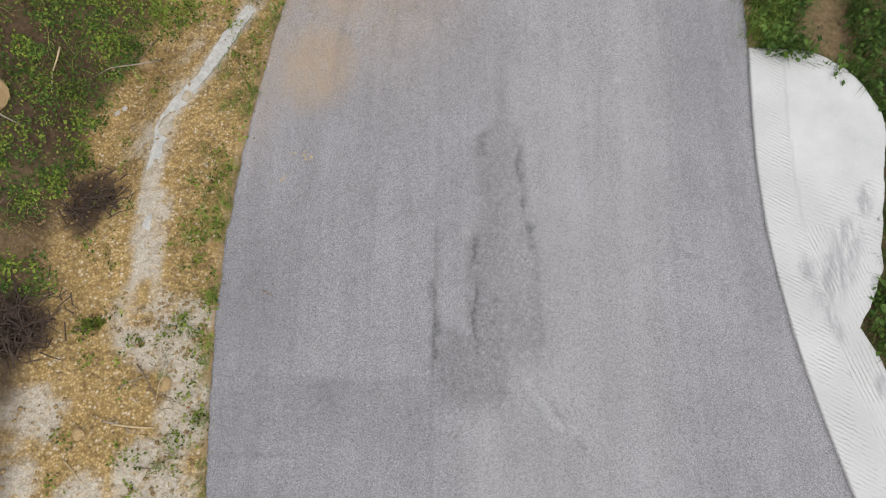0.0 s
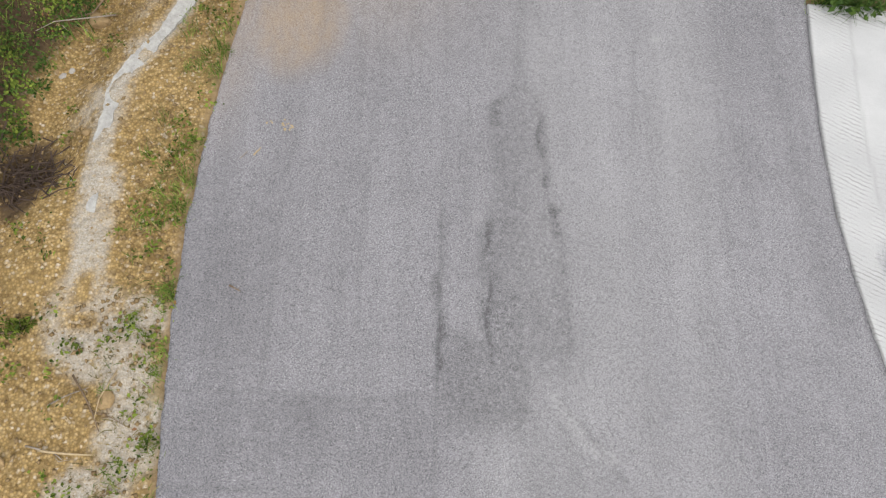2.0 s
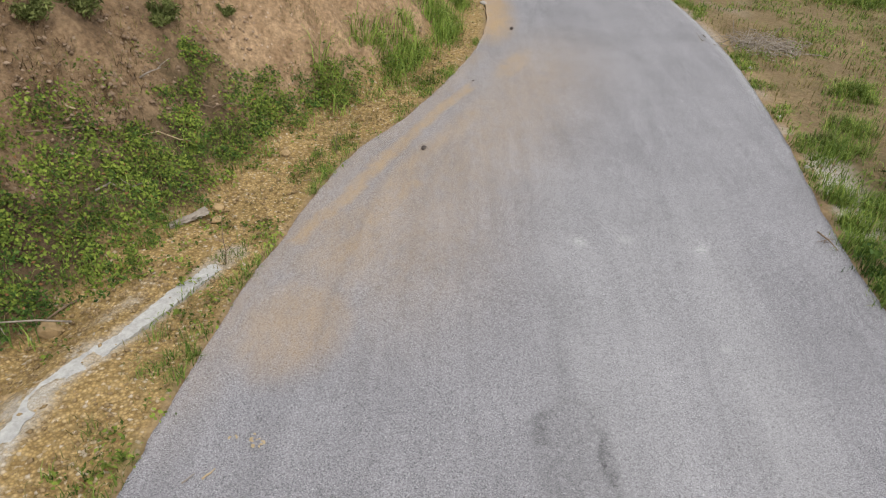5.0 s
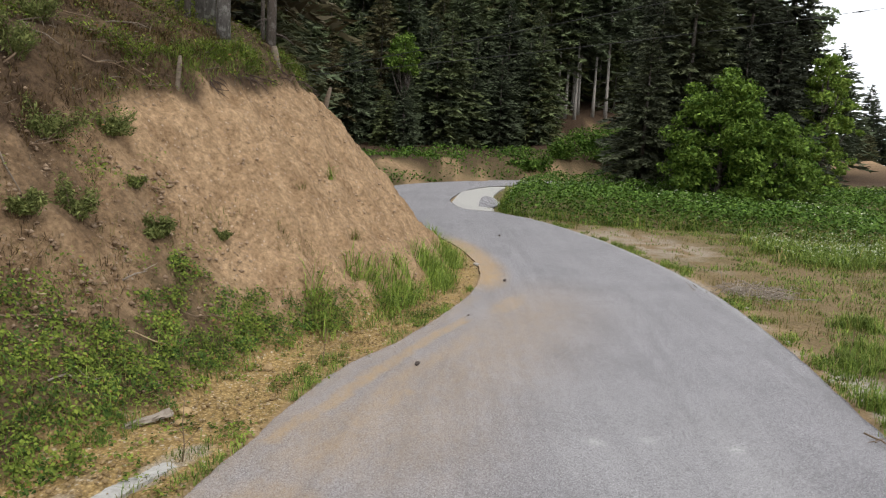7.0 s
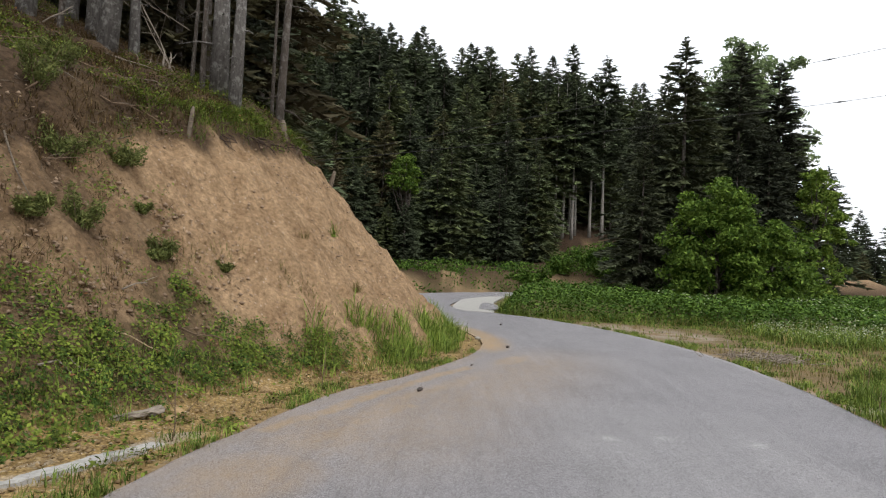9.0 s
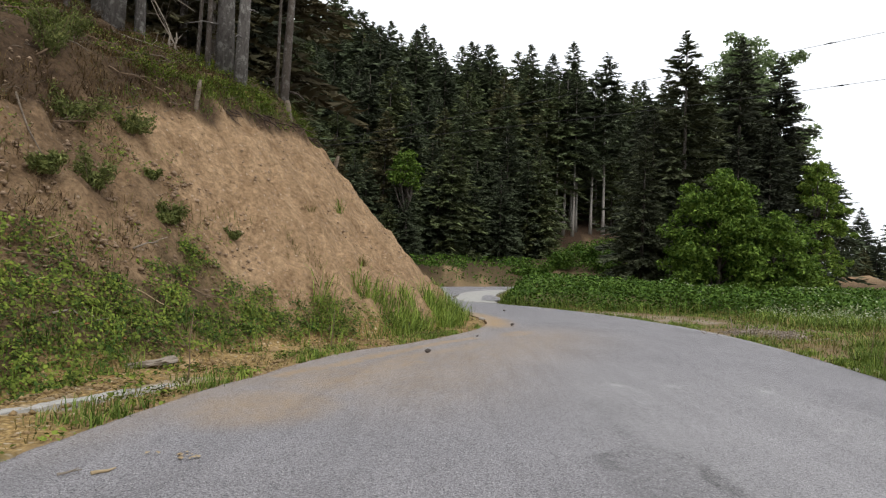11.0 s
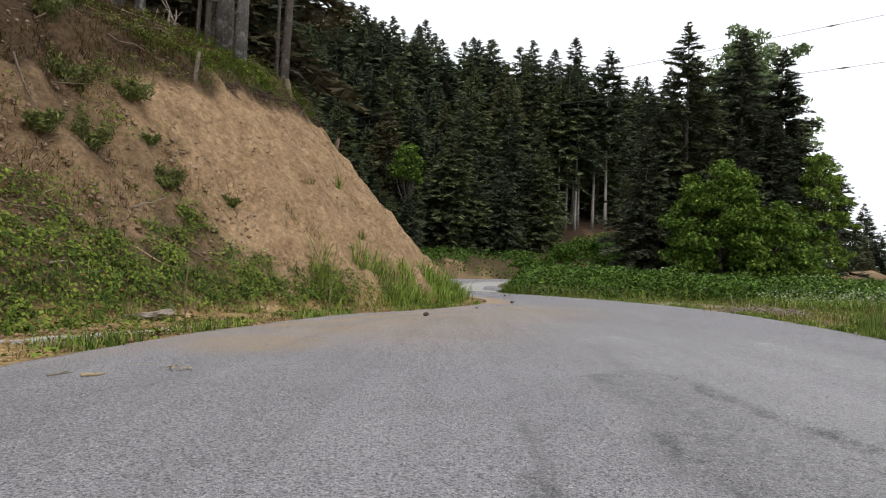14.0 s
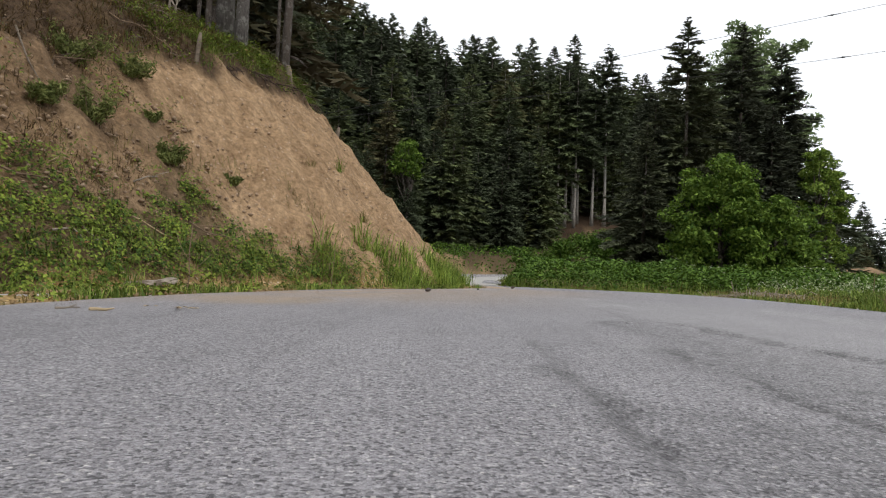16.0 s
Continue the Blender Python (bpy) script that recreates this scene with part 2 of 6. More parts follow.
def make_stone(name, dark, light):
    m = Mat(name, 0.9, 0.25)
    c = m.mix(m.object_random(), dark, light)
    c = m.mix(0.5, c, m.mix(m.island(), dark, light))
    c = m.mix(1.0, c, m.ramp(m.noise(18, 5, 0.7), (0.3, 0.7), (0.7, 1.2)), "MULTIPLY")
    m.color(c)
    m.bump(m.noise(40, 5, 0.7), 0.6, 0.01)
    return m.mat


ASPHALT, GROUND, CONCRETE = make_asphalt(), make_ground(), make_concrete()
NEEDLES = make_needles("fir_needles", (0.046, 0.049, 0.037), (0.076, 0.086, 0.058), (0.118, 0.141, 0.082))
NEEDLES_DARK = make_needles("dark_fir_needles", (0.042, 0.043, 0.036), (0.066, 0.069, 0.053), (0.092, 0.1, 0.07))
BARK = make_bark("grey_fir_bark", (0.06, 0.052, 0.047), (0.2, 0.185, 0.172), 0.5)
BARK_DARK = make_bark("dark_bark", (0.05, 0.04, 0.033), (0.12, 0.1, 0.085), 0.25)
BARK_PALE = make_bark("pale_bare_bark", (0.2, 0.18, 0.16), (0.38, 0.35, 0.31), 0.6)
LEAF_BUSH = make_leaf("walnut_leaves", (0.034, 0.075, 0.012), (0.175, 0.26, 0.045), through_light=0.15)
LEAF_YOUNG = make_leaf("young_walnut_leaves", (0.07, 0.13, 0.022), (0.25, 0.335, 0.065), through_light=0.2)
LEAF_PALE = make_leaf("pale_crown_leaves", (0.13, 0.18, 0.08), (0.27, 0.34, 0.17))
LEAF_BRAMBLE = make_leaf("bramble_leaves", (0.026, 0.046, 0.009), (0.2, 0.25, 0.04), (0.2, 0.1, 0.045), through_light=0.12)
LEAF_HEDGE = make_leaf("thicket_leaves", (0.026, 0.066, 0.01), (0.13, 0.215, 0.038), through_light=0.12)
GRASS = make_leaf("green_grass", (0.045, 0.085, 0.014), (0.235, 0.305, 0.062), (0.34, 0.27, 0.11), through_light=0.15)
GRASS_FRESH = make_leaf("fresh_tall_grass", (0.08, 0.14, 0.022), (0.29, 0.37, 0.075), through_light=0.2)
RANK = make_leaf("rank_dark_leaves", (0.02, 0.045, 0.01), (0.09, 0.145, 0.03), through_light=0.12)
GRASS_DRY = make_leaf("dry_grass", (0.1, 0.09, 0.028), (0.3, 0.24, 0.1), (0.1, 0.15, 0.035))
GRASS_BROWN = make_leaf("brown_grass", (0.04, 0.026, 0.013), (0.19, 0.13, 0.06), (0.11, 0.15, 0.04))
PETAL = make_leaf("white_blossom", (0.24, 0.29, 0.14), (0.52, 0.55, 0.4))
DEADWOOD = make_wood("grey_deadwood", (0.14, 0.112, 0.086), (0.36, 0.31, 0.255))
TWIGWOOD = make_wood("brown_twigs", (0.09, 0.06, 0.04), (0.24, 0.17, 0.11))
TWIG_DARK = make_wood("dark_rotting_twigs", (0.025, 0.017, 0.014), (0.085, 0.058, 0.043))
STUMPWOOD = make_wood("weathered_stump", (0.08, 0.062, 0.046), (0.23, 0.185, 0.14))
STRAW = make_wood("straw_stems", (0.28, 0.2, 0.11), (0.5, 0.4, 0.25))
STONE = make_stone("tan_stone", (0.17, 0.115, 0.056), (0.38, 0.265, 0.135))
STONE_GREY = make_stone("grey_stone", (0.2, 0.18, 0.16), (0.42, 0.39, 0.35))
ROCK_DARK = make_stone("dark_pebble", (0.05, 0.04, 0.035), (0.1, 0.08, 0.07))
EDGING = make_stone("crumbling_concrete", (0.33, 0.315, 0.29), (0.44, 0.43, 0.405))
CABLE = make_wood("black_cable", (0.03, 0.03, 0.03), (0.06, 0.06, 0.06))

# ---- the lie of the land ----
# pairs of road edges, from behind the start to beyond the far bend
EDGE_PAIRS = [
    ((9.0, -60.0), (17.0, -58.0)), ((4.0, -25.0), (11.5, -24.0)), ((-0.6, -8.0), (6.4, -7.0)), ((-1.65, -2.2), (5.05, -1.8)),
    ((-1.9, 0.0), (4.55, 0.0)), ((-2.0, 1.3), (4.25, 1.3)), ((-2.02, 2.5), (4.08, 2.5)), ((-1.97, 3.5), (4.04, 3.5)),
    ((-1.84, 4.6), (4.08, 4.4)), ((-1.74, 5.4), (4.17, 5.4)), ((-1.6, 6.0), (4.23, 6.2)), ((-1.34, 7.3), (4.38, 7.3)),
    ((-1.0, 8.4), (4.6, 8.5)), ((-0.54, 9.3), (4.8, 9.7)), ((0.12, 11.1), (5.1, 12.2)), ((0.57, 12.7), (5.2, 14.2)),
    ((0.81, 14.6), (5.17, 16.2)), ((0.71, 16.5), (4.98, 18.8)), ((0.1, 19.6), (4.55, 22.3)), ((-1.6, 24.5), (3.6, 26.5)),
    ((-3.0, 29.0), (2.4, 29.2)), ((-3.7, 33.0), (0.42, 32.2)), ((-3.7, 36.5), (0.72, 36.5)), ((-2.6, 39.6), (1.7, 39.6)),
    ((0.2, 42.8), (3.4, 41.8)), ((5.0, 46.3), (7.0, 43.2)), ((12.0, 49.5), (13.0, 45.5)), ((30.0, 53.0), (30.5, 48.5)), ((90.0, 58.0), (90.0, 52.0)),
]


def smooth(e0, e1, v):
    u = np.clip((np.asarray(v, float) - e0) / (e1 - e0), 0, 1)
    return u * u * (3 - 2 * u)


def catmull(points, per):
    """A smooth line through the points, with per steps from each to the next."""
    p = np.array(points, float)
    p = np.vstack([2 * p[0] - p[1], p, 2 * p[-1] - p[-2]])
    out = []
    for i in range(1, len(p) - 2):
        for u in np.linspace(0, 1, per, endpoint=False):
            a, b, c, d = p[i - 1], p[i], p[i + 1], p[i + 2]
            out.append(0.5 * (2 * b + (c - a) * u + (2 * a - 5 * b + 4 * c - d) * u ** 2 + (3 * b - a - 3 * c + d) * u ** 3))
    out.append(p[-2])
    return np.array(out)


LEFT = catmull([a for a, b in EDGE_PAIRS], 8)
RIGHT = catmull([b for a, b in EDGE_PAIRS], 8)


def from_line(px, py, line):
    """Distance from a line (positive to its left), and the y of the nearest place on it."""
    if px.size <= 400:
        a, b = line[:-1], line[1:]
        d = b - a
        qx, qy = px.ravel()[:, None] - a[None, :, 0], py.ravel()[:, None] - a[None, :, 1]
        u = np.clip((qx * d[:, 0] + qy * d[:, 1]) / (d ** 2).sum(1), 0, 1)
        dist = np.hypot(qx - u * d[:, 0], qy - u * d[:, 1])
        k = dist.argmin(1)
        r = np.arange(len(k))
        side = np.sign(d[k, 0] * qy[r, k] - d[k, 1] * qx[r, k])
        return (dist[r, k] * side).reshape(px.shape), (a[k, 1] + u[r, k] * d[k, 1]).reshape(px.shape)
    best, sign, near = np.full(px.shape, 1e9), np.zeros(px.shape), np.zeros(px.shape)
    for (ax, ay), (bx, by) in zip(line[:-1], line[1:]):
        dx, dy = bx - ax, by - ay
        u = np.clip(((px - ax) * dx + (py - ay) * dy) / (dx * dx + dy * dy), 0, 1)
        d = np.hypot(px - ax - u * dx, py - ay - u * dy)
        m = d < best
        best = np.where(m, d, best)
        sign = np.where(m, np.sign(dx * (py - ay) - dy * (px - ax)), sign)
        near = np.where(m, ay + u * dy, near)
    return best * sign, near


def road_z(y):
    return np.interp(y, [-60, 5, 8.6, 12, 16, 20, 29, 36, 45, 60], [0, 0, -0.025, -0.055, -0.1, -0.165, -0.34, -0.24, 0.08, 0.3])


def soft_min(a, b, k):
    h = np.clip(0.5 + 0.5 * (b - a) / k, 0, 1)
    return b * (1 - h) + a * h - k * h * (1 - h)


FOOT = ([-5, 2, 4, 5.3, 6.5, 8, 9.5, 11, 15.5, 19], [1.7, 1.7, 1.75, 1.35, 0.95, 0.95, 0.78, 0.75, 0.55, 0.5])
RISE = ([0, 4, 6, 7, 8, 9, 10, 13, 20], [0.6, 0.75, 1.08, 1.22, 1.3, 1.27, 1.19, 1.13, 1.12])


BROW = ([6, 7.5, 8.5, 9.3, 10.4, 12, 13.5, 18], [-0.85, -0.78, -0.65, -0.5, -0.2, -0.16, -0.36, -0.45])


def land(px, py):
    """Height of the ground, and what covers it, at places given as arrays."""
    px, py = np.asarray(px, float), np.asarray(py, float)
    dl, yl = from_line(px, py, LEFT)
    dr, yr = from_line(px, py, RIGHT)
    dr = -dr
    left = (dl > 0) & ((dr <= 0) | (dl < dr))
    right = (dr > 0) & ~left
    # cut bank and hillside on the inner side
    foot = np.interp(yl, *FOOT)
    run = np.maximum(dl - foot, 0)
    rise = np.interp(yl, *RISE) * (run - 0.22 * smooth(10.5, 8.5, yl) * smooth(4.5, 6.0, yl) * (1 - np.exp(-run / 0.5)))
    up = np.maximum(-3.84 - px, -6)
    top = 3.46 + 0.42 * np.minimum(up, 5) + 0.28 * np.maximum(up - 5, 0) + np.clip(0.2 * (py - 10.6), -3.0, 0) + np.clip(0.29 * (py - 10.6), 0, 1.05)
    top = np.maximum(top, 0.5)
    spur = soft_min(rise, top, 0.16)
    spur = np.maximum(spur, 0)
    over = rise - top - np.interp(py, *BROW) - 2.5 * smooth(1.0, 0.5, rise)
    lip = smooth(9.8, 10.8, py) * smooth(20, 17.5, py)
    spur = spur + lip * (0.09 * np.exp(-((over - 0.12) / 0.14) ** 2) - 0.12 * np.exp(-((over + 0.16) / 0.14) ** 2))
    ditch = -0.25 * smooth(2.4, 3.6, yl) * smooth(6.0, 5.0, yl) * smooth(0.9, 1.6, dl) * smooth(2.4, 1.8, dl)
    far = 1.2 * smooth(0.8, 3.2, dl) + 0.09 * np.maximum(dl - 4, 0) + 0.22 * np.maximum(dl - 16, 0)
    hill = smooth(0.5, 0.34, px / np.maximum(py, 20))
    far = (far + 0.21 * smooth(12, -10, px) * np.maximum(dl - 16, 0)) * (0.06 + 0.94 * hill)
    far = far - 0.45 * np.maximum(dl - 56, 0)
    far = np.maximum(far, -6)
    far = far + 1.6 * smooth(6, 14, px) * smooth(3.0, 9.0, dl) * smooth(30, 20, px)
    w_near = smooth(27, 18.5, yl)
    z_left = road_z(yl) - 0.012 - 0.012 * smooth(0.1, 0.5, dl) + w_near * (spur + ditch) + (1 - w_near) * np.where(w_near > 0, np.maximum(far, np.minimum(spur, far + 2)), far)
    # verge and meadow on the outer side
    z_right = road_z(yr) - 0.03 - 0.16 * smooth(5.6, 5.2, py) * smooth(0.05, 0.35, dr) * smooth(-6, -3, py) - 0.15 * smooth(6.5, 5.5, py) * smooth(5.2, 6.4, px) + 0.012 * np.clip(dr - 22, 0, 60)
    z = np.where(left, z_left, np.where(right, z_right, np.minimum(road_z(yl), road_z(yr)) - 0.06))
    z = z + 3.2 * np.exp(-((px - 41.5) / 4.5) ** 2 - ((py - 74) / 4.5) ** 2)
    steep = np.where(left, w_near * smooth(0.0, 0.25, rise) * smooth(-0.1, 0.35, top - rise), 0)
    return z, dict(left=left, right=right, dl=dl, dr=dr, yl=yl, yr=yr, steep=steep, rise=rise, top=top, near=w_near, over=over)


def gz(x, y):
    return float(land(np.array([x]), np.array([y]))[0][0])


# ---- building helpers ----
def mesh_of(name, verts, faces, material, smooth_faces=False, attrs=None):
    me = bpy.data.meshes.new(name)
    v = np.asarray(verts, np.float32).reshape(-1, 3)
    if isinstance(faces, np.ndarray):
        n, k = faces.shape
        me.vertices.add(len(v))
        me.vertices.foreach_set("co", v.ravel())
        me.loops.add(n * k)
        me.loops.foreach_set("vertex_index", faces.astype(np.int32).ravel())
        me.polygons.add(n)
        me.polygons.foreach_set("loop_start", np.arange(0, n * k, k, dtype=np.int32))
    else:
        me.from_pydata(v.tolist(), [], faces)
    me.update(calc_edges=True)
    for key, values in (attrs or {}).items():
        a = me.attributes.new(key, "FLOAT_COLOR", "POINT")
        a.data.foreach_set("color", np.asarray(values, np.float32).ravel())
    me.materials.append(material)
    if smooth_faces:
        me.polygons.foreach_set("use_smooth", np.ones(len(me.polygons), bool))
    return me


def part(name, me, parent, label=""):
    ob = new(name, me)
    ob.parent = parent
    return tagged(ob, label)


def thing(name, label, category, group="", kind="", at=None):
    ob = new(name)
    ob.empty_display_size = 0.2
    if at is not None:
        ob.location = at
    return tagged(ob, label, category, group, kind)


def join(pieces):
    """Several (verts, faces) as one."""
    vs, fs, n = [], [], 0
    for v, f in pieces:
        v = np.asarray(v, float).reshape(-1, 3)
        vs.append(v)
        fs.extend([tuple(i + n for i in q) for q in f])
        n += len(v)
    return np.vstack(vs), fs


def tube(points, radii, sides=7, rough=0.0, rng=None):
    """A tapered, closed tube along points."""
    p = np.array(points, float)
    r = np.broadcast_to(np.asarray(radii, float), (len(p),))
    vs, fs = [], []
    for i in range(len(p)):
        t = p[min(i + 1, len(p) - 1)] - p[max(i - 1, 0)]
        t = t / (np.linalg.norm(t) + 1e-9)
        a = np.cross(t, (0.0, 0.0, 1.0) if abs(t[2]) < 0.9 else (1.0, 0.0, 0.0))
        a /= np.linalg.norm(a)
        b = np.cross(t, a)
        for k in range(sides):
            w = 2 * math.pi * k / sides
            q = r[i] * (1 + (rng.uniform(-rough, rough) if rng is not None else 0))
            vs.append(p[i] + q * (math.cos(w) * a + math.sin(w) * b))
    for i in range(len(p) - 1):
        for k in range(sides):
            k2 = (k + 1) % sides
            fs.append((i * sides + k, i * sides + k2, (i + 1) * sides + k2, (i + 1) * sides + k))
    fs.append(tuple(range(sides))[::-1])
    fs.append(tuple((len(p) - 1) * sides + k for k in range(sides)))
    return np.array(vs), fs


def leaves(centres, sizes, rng, up=0.6, aspect=0.55, aim=None, fold=0.25, facing=(0, 0, 1.0)):
    """Folded leaf blades: four corners, two triangles each, as numpy arrays."""
    c = np.asarray(centres, float)
    n = len(c)
    s = np.broadcast_to(np.asarray(sizes, float), (n,))[:, None]
    nor = rng.normal(size=(n, 3))
    nor /= np.linalg.norm(nor, axis=1)[:, None]
    nor = nor * (1 - up) + np.array(facing) * up
    nor /= np.linalg.norm(nor, axis=1)[:, None]
    d = rng.normal(size=(n, 3)) if aim is None else np.asarray(aim, float) + rng.normal(size=(n, 3)) * 0.25
    d = d - (d * nor).sum(1)[:, None] * nor
    d /= np.linalg.norm(d, axis=1)[:, None] + 1e-9
    w = np.cross(nor, d)
    base, tip = c - d * s * 0.5, c + d * s * 0.5
    lf = c - w * s * aspect * 0.5 + nor * s * fold * 0.5
    rt = c + w * s * aspect * 0.5 + nor * s * fold * 0.5
    v = np.stack([base, rt, tip, lf], 1).reshape(-1, 3)
    i = np.arange(n)[:, None] * 4
    f = np.concatenate([i + np.array([[0, 1, 2]]), i + np.array([[0, 2, 3]])], 1).reshape(-1, 3)
    return v, f


def blades(roots, lengths, rng, lean=0.35, width=0.012):
    """Grass blades: a bent strip of three triangles each."""
    r = np.asarray(roots, float)
    n = len(r)
    L = np.broadcast_to(np.asarray(lengths, float), (n,))[:, None]
    az = rng.uniform(0, 2 * np.pi, n)
    d = np.stack([np.cos(az), np.sin(az), np.zeros(n)], 1)
    w = np.stack([-np.sin(az), np.cos(az), np.zeros(n)], 1) * np.broadcast_to(np.asarray(width, float), (n,))[:, None] * 0.5
    ln = rng.uniform(0.1, lean * 2, n)[:, None]
    zed = np.array([0, 0, 1.0])
    m = r + L * (0.55 * zed + 0.3 * ln * d)
    t = r + L * ((0.98 - 0.35 * ln) * zed + ln * d)
    v = np.stack([r - w, r + w, m + w * 0.8, m - w * 0.8, t], 1).reshape(-1, 3)
    i = np.arange(n)[:, None] * 5
    f = np.concatenate([i + np.array([[0, 1, 2]]), i + np.array([[0, 2, 3]]), i + np.array([[3, 2, 4]])], 1).reshape(-1, 3)
    return v, f


def stuff(name, vf, material, label, category):
    ob = new(name, mesh_of(name, vf[0], vf[1], material))
    return tagged(ob, label, category, kind="stuff")


def scatter(rng, n, x0, x1, y0, y1, keep):
    """Up to n places in a box, kept where keep(info, x, y, z, dice) holds; ground height with them."""
    x, y = rng.uniform(x0, x1, n), rng.uniform(y0, y1, n)
    z, info = land(x, y)
    m = keep(info, x, y, rng.random(n))
    return np.stack([x[m], y[m], z[m]], 1)


def value_noise(x, y, cell, seed):
    """Soft patches between 0 and 1, of about that size."""
    k = np.random.default_rng(seed).random((64, 64))
    u, v = np.asarray(x) / cell, np.asarray(y) / cell
    i, j = np.floor(u).astype(int), np.floor(v).astype(int)
    fu, fv = u - i, v - j
    fu, fv = fu * fu * (3 - 2 * fu), fv * fv * (3 - 2 * fv)
    a, b = k[i % 64, j % 64], k[(i + 1) % 64, j % 64]
    c, d = k[i % 64, (j + 1) % 64], k[(i + 1) % 64, (j + 1) % 64]
    return (a * (1 - fu) + b * fu) * (1 - fv) + (c * (1 - fu) + d * fu) * fv


# ---- the ground: one sheet to the horizon ----
def line_mask(px, py, pts, width, soft):
    d = np.abs(from_line(px, py, np.array(pts, float))[0])
    return smooth(width + soft, width, d)


def blob(px, py, x, y, rx, ry, turn=0.0):
    c, s = math.cos(radians(turn)), math.sin(radians(turn))
    u, v = (px - x) * c + (py - y) * s, -(px - x) * s + (py - y) * c
    return smooth(1.0, 0.3, np.hypot(u / rx, v / ry))


def axis(lo, hi, step, out_lo, out_hi, grow=1.13):
    mid = list(np.arange(lo, hi, step))
    a, s = [], step
    p = lo
    while p > out_lo:
        s = min(s * grow, 60)
        p -= s
        a.append(p)
    b, s, p = [], step, mid[-1]
    while p < out_hi:
        s = min(s * grow, 60)
        p += s
        b.append(p)
    return np.array(a[::-1] + mid + b)


CHANNEL = catmull([(-1.95, 5.95), (-2.2, 5.48), (-2.34, 5.18), (-2.52, 4.75), (-2.66, 4.5), (-2.88, 4.03), (-2.93, 3.5), (-2.9, 2.8), (-2.86, 2.35)], 6)


def build_ground():
    xs, ys = axis(-7.5, 6.5, 0.075, -420, 420), axis(-0.8, 18.5, 0.075, -120, 700)
    gx, gy = np.meshgrid(xs, ys)
    px, py = gx.ravel(), gy.ravel()
    z, i = land(px, py)
    off = np.maximum(np.maximum(i["dl"], i["dr"]), 0)
    # relief: runnels and slumps on the cut, small lumps elsewhere
    lump = np.array([noise.fractal(Vector((a * 1.1, b * 1.1, 0)), 0.8, 2.1, 5) if abs(a) < 40 and -5 < b < 80 else 0 for a, b in zip(px, py)])
    run = np.array([noise.fractal(Vector((a * 2.6 + 3, b * 2.6, c * 0.7)), 0.7, 2.2, 5) if s > 0.02 else 0 for a, b, c, s in zip(px, py, z, i["steep"])])
    quiet = smooth(0.0, 0.6, off)
    rugged = i["steep"] * (1 - 0.9 * smooth(9.8, 8.8, py) * smooth(1.5, 0.7, i["rise"]))
    z = z + 0.05 * lump * quiet * np.where(i["left"], 1, 0.7) + 0.12 * run * rugged + 0.1 * lump * rugged
    z = z + np.where(i["left"], 0.1 * lump * smooth(-0.2, 0.4, i["rise"] - i["top"]), 0)
    spread = [value_noise(px, py, c, s) for c, s in ((0.35, 3), (0.8, 4), (2.0, 5), (5.0, 6))]
    n1, n2, n3, n4 = spread
    near, L, R = i["near"], i["left"], i["right"]
    dl, dr = i["dl"], i["dr"]
    dch = np.abs(from_line(px, py, CHANNEL)[0])
    jag = 0.5 * n1 + 0.5 * value_noise(px, py, 0.14, 7)
    lime = np.where(L & (py > 2.3) & (py < 6.1), 0.8 * smooth(0.13, 0.07, dch + 0.14 * (jag - 0.5)) * (0.6 + 0.4 * smooth(0.35, 0.5, jag)), 0)
    lime = np.maximum(lime, np.where(L & (py > 3.6) & (py < 5.8) & (dl > 0.3), 0.6 * smooth(0.5, 0.2, dch) * smooth(0.45, 0.65, jag) * smooth(-0.35, -0.2, dl - 1.1), 0))
    for x, y, rx, ry, turn in ((-2.84, 2.75, 0.26, 0.62, 5), (-2.82, 2.25, 0.2, 0.4, 0), (-2.76, 1.7, 0.42, 0.62, 12), (-2.28, 1.75, 0.3, 0.3, 0), (-2.28, 1.25, 0.26, 0.35, 0), (-2.2, 0.72, 0.32, 0.5, 0), (-2.4, 0.2, 0.48, 0.48, 0), (-2.5, -0.4, 0.6, 0.5, 0), (-3.68, 0.72, 0.4, 0.36, 0), (-3.9, 0.1, 0.45, 0.5, 20), (-3.1, 0.0, 0.25, 0.25, 0)):
        lime = np.maximum(lime, np.where(L, 0.7 * smooth(0.32, 0.64, blob(px, py, x, y, rx * 1.25, ry * 1.25, turn) * (0.1 + 1.6 * jag)), 0))
    lime = np.maximum(lime, np.where(R & (py > 5.3) & (py < 9.6), 0.85 * smooth(0.9, 0.3, dr) * smooth(0.1, 0.25, dr) * smooth(0.42, 0.6, n1 * 0.5 + n2 * 0.5), 0))
    lime = np.maximum(lime, np.where(R & (py > 9.6) & (py < 30), 0.4 * smooth(0.3, 0.1, dr) * smooth(0.45, 0.7, n2), 0))
    pad = smooth(1.1, 0.5, np.hypot((px - 6.0 + 0.1 * (py - 21)) / 1.7, (py - 21.2) / 4.6) + 0.6 * (n2 - 0.5))
    lime = np.maximum(lime, 0.38 * pad * R * smooth(0.3, 0.6, n1))
    gravel = np.where(L, near * smooth(0.0, 0.12, dl) * smooth(0.4, 0.05, i["rise"]), 0)
    upper = i["over"] + 0.3 * (n2 - 0.5) * smooth(11, 10, py) + 0.1 * (n1 - 0.5)
    top_side = np.where(L, near * smooth(-0.12, 0.12, upper), 0)
    low_slope = np.where(L, near * smooth(6.8, 5.0, py) * smooth(2.4, 3.2, py) * smooth(0.05, 0.4, i["rise"]), 0)
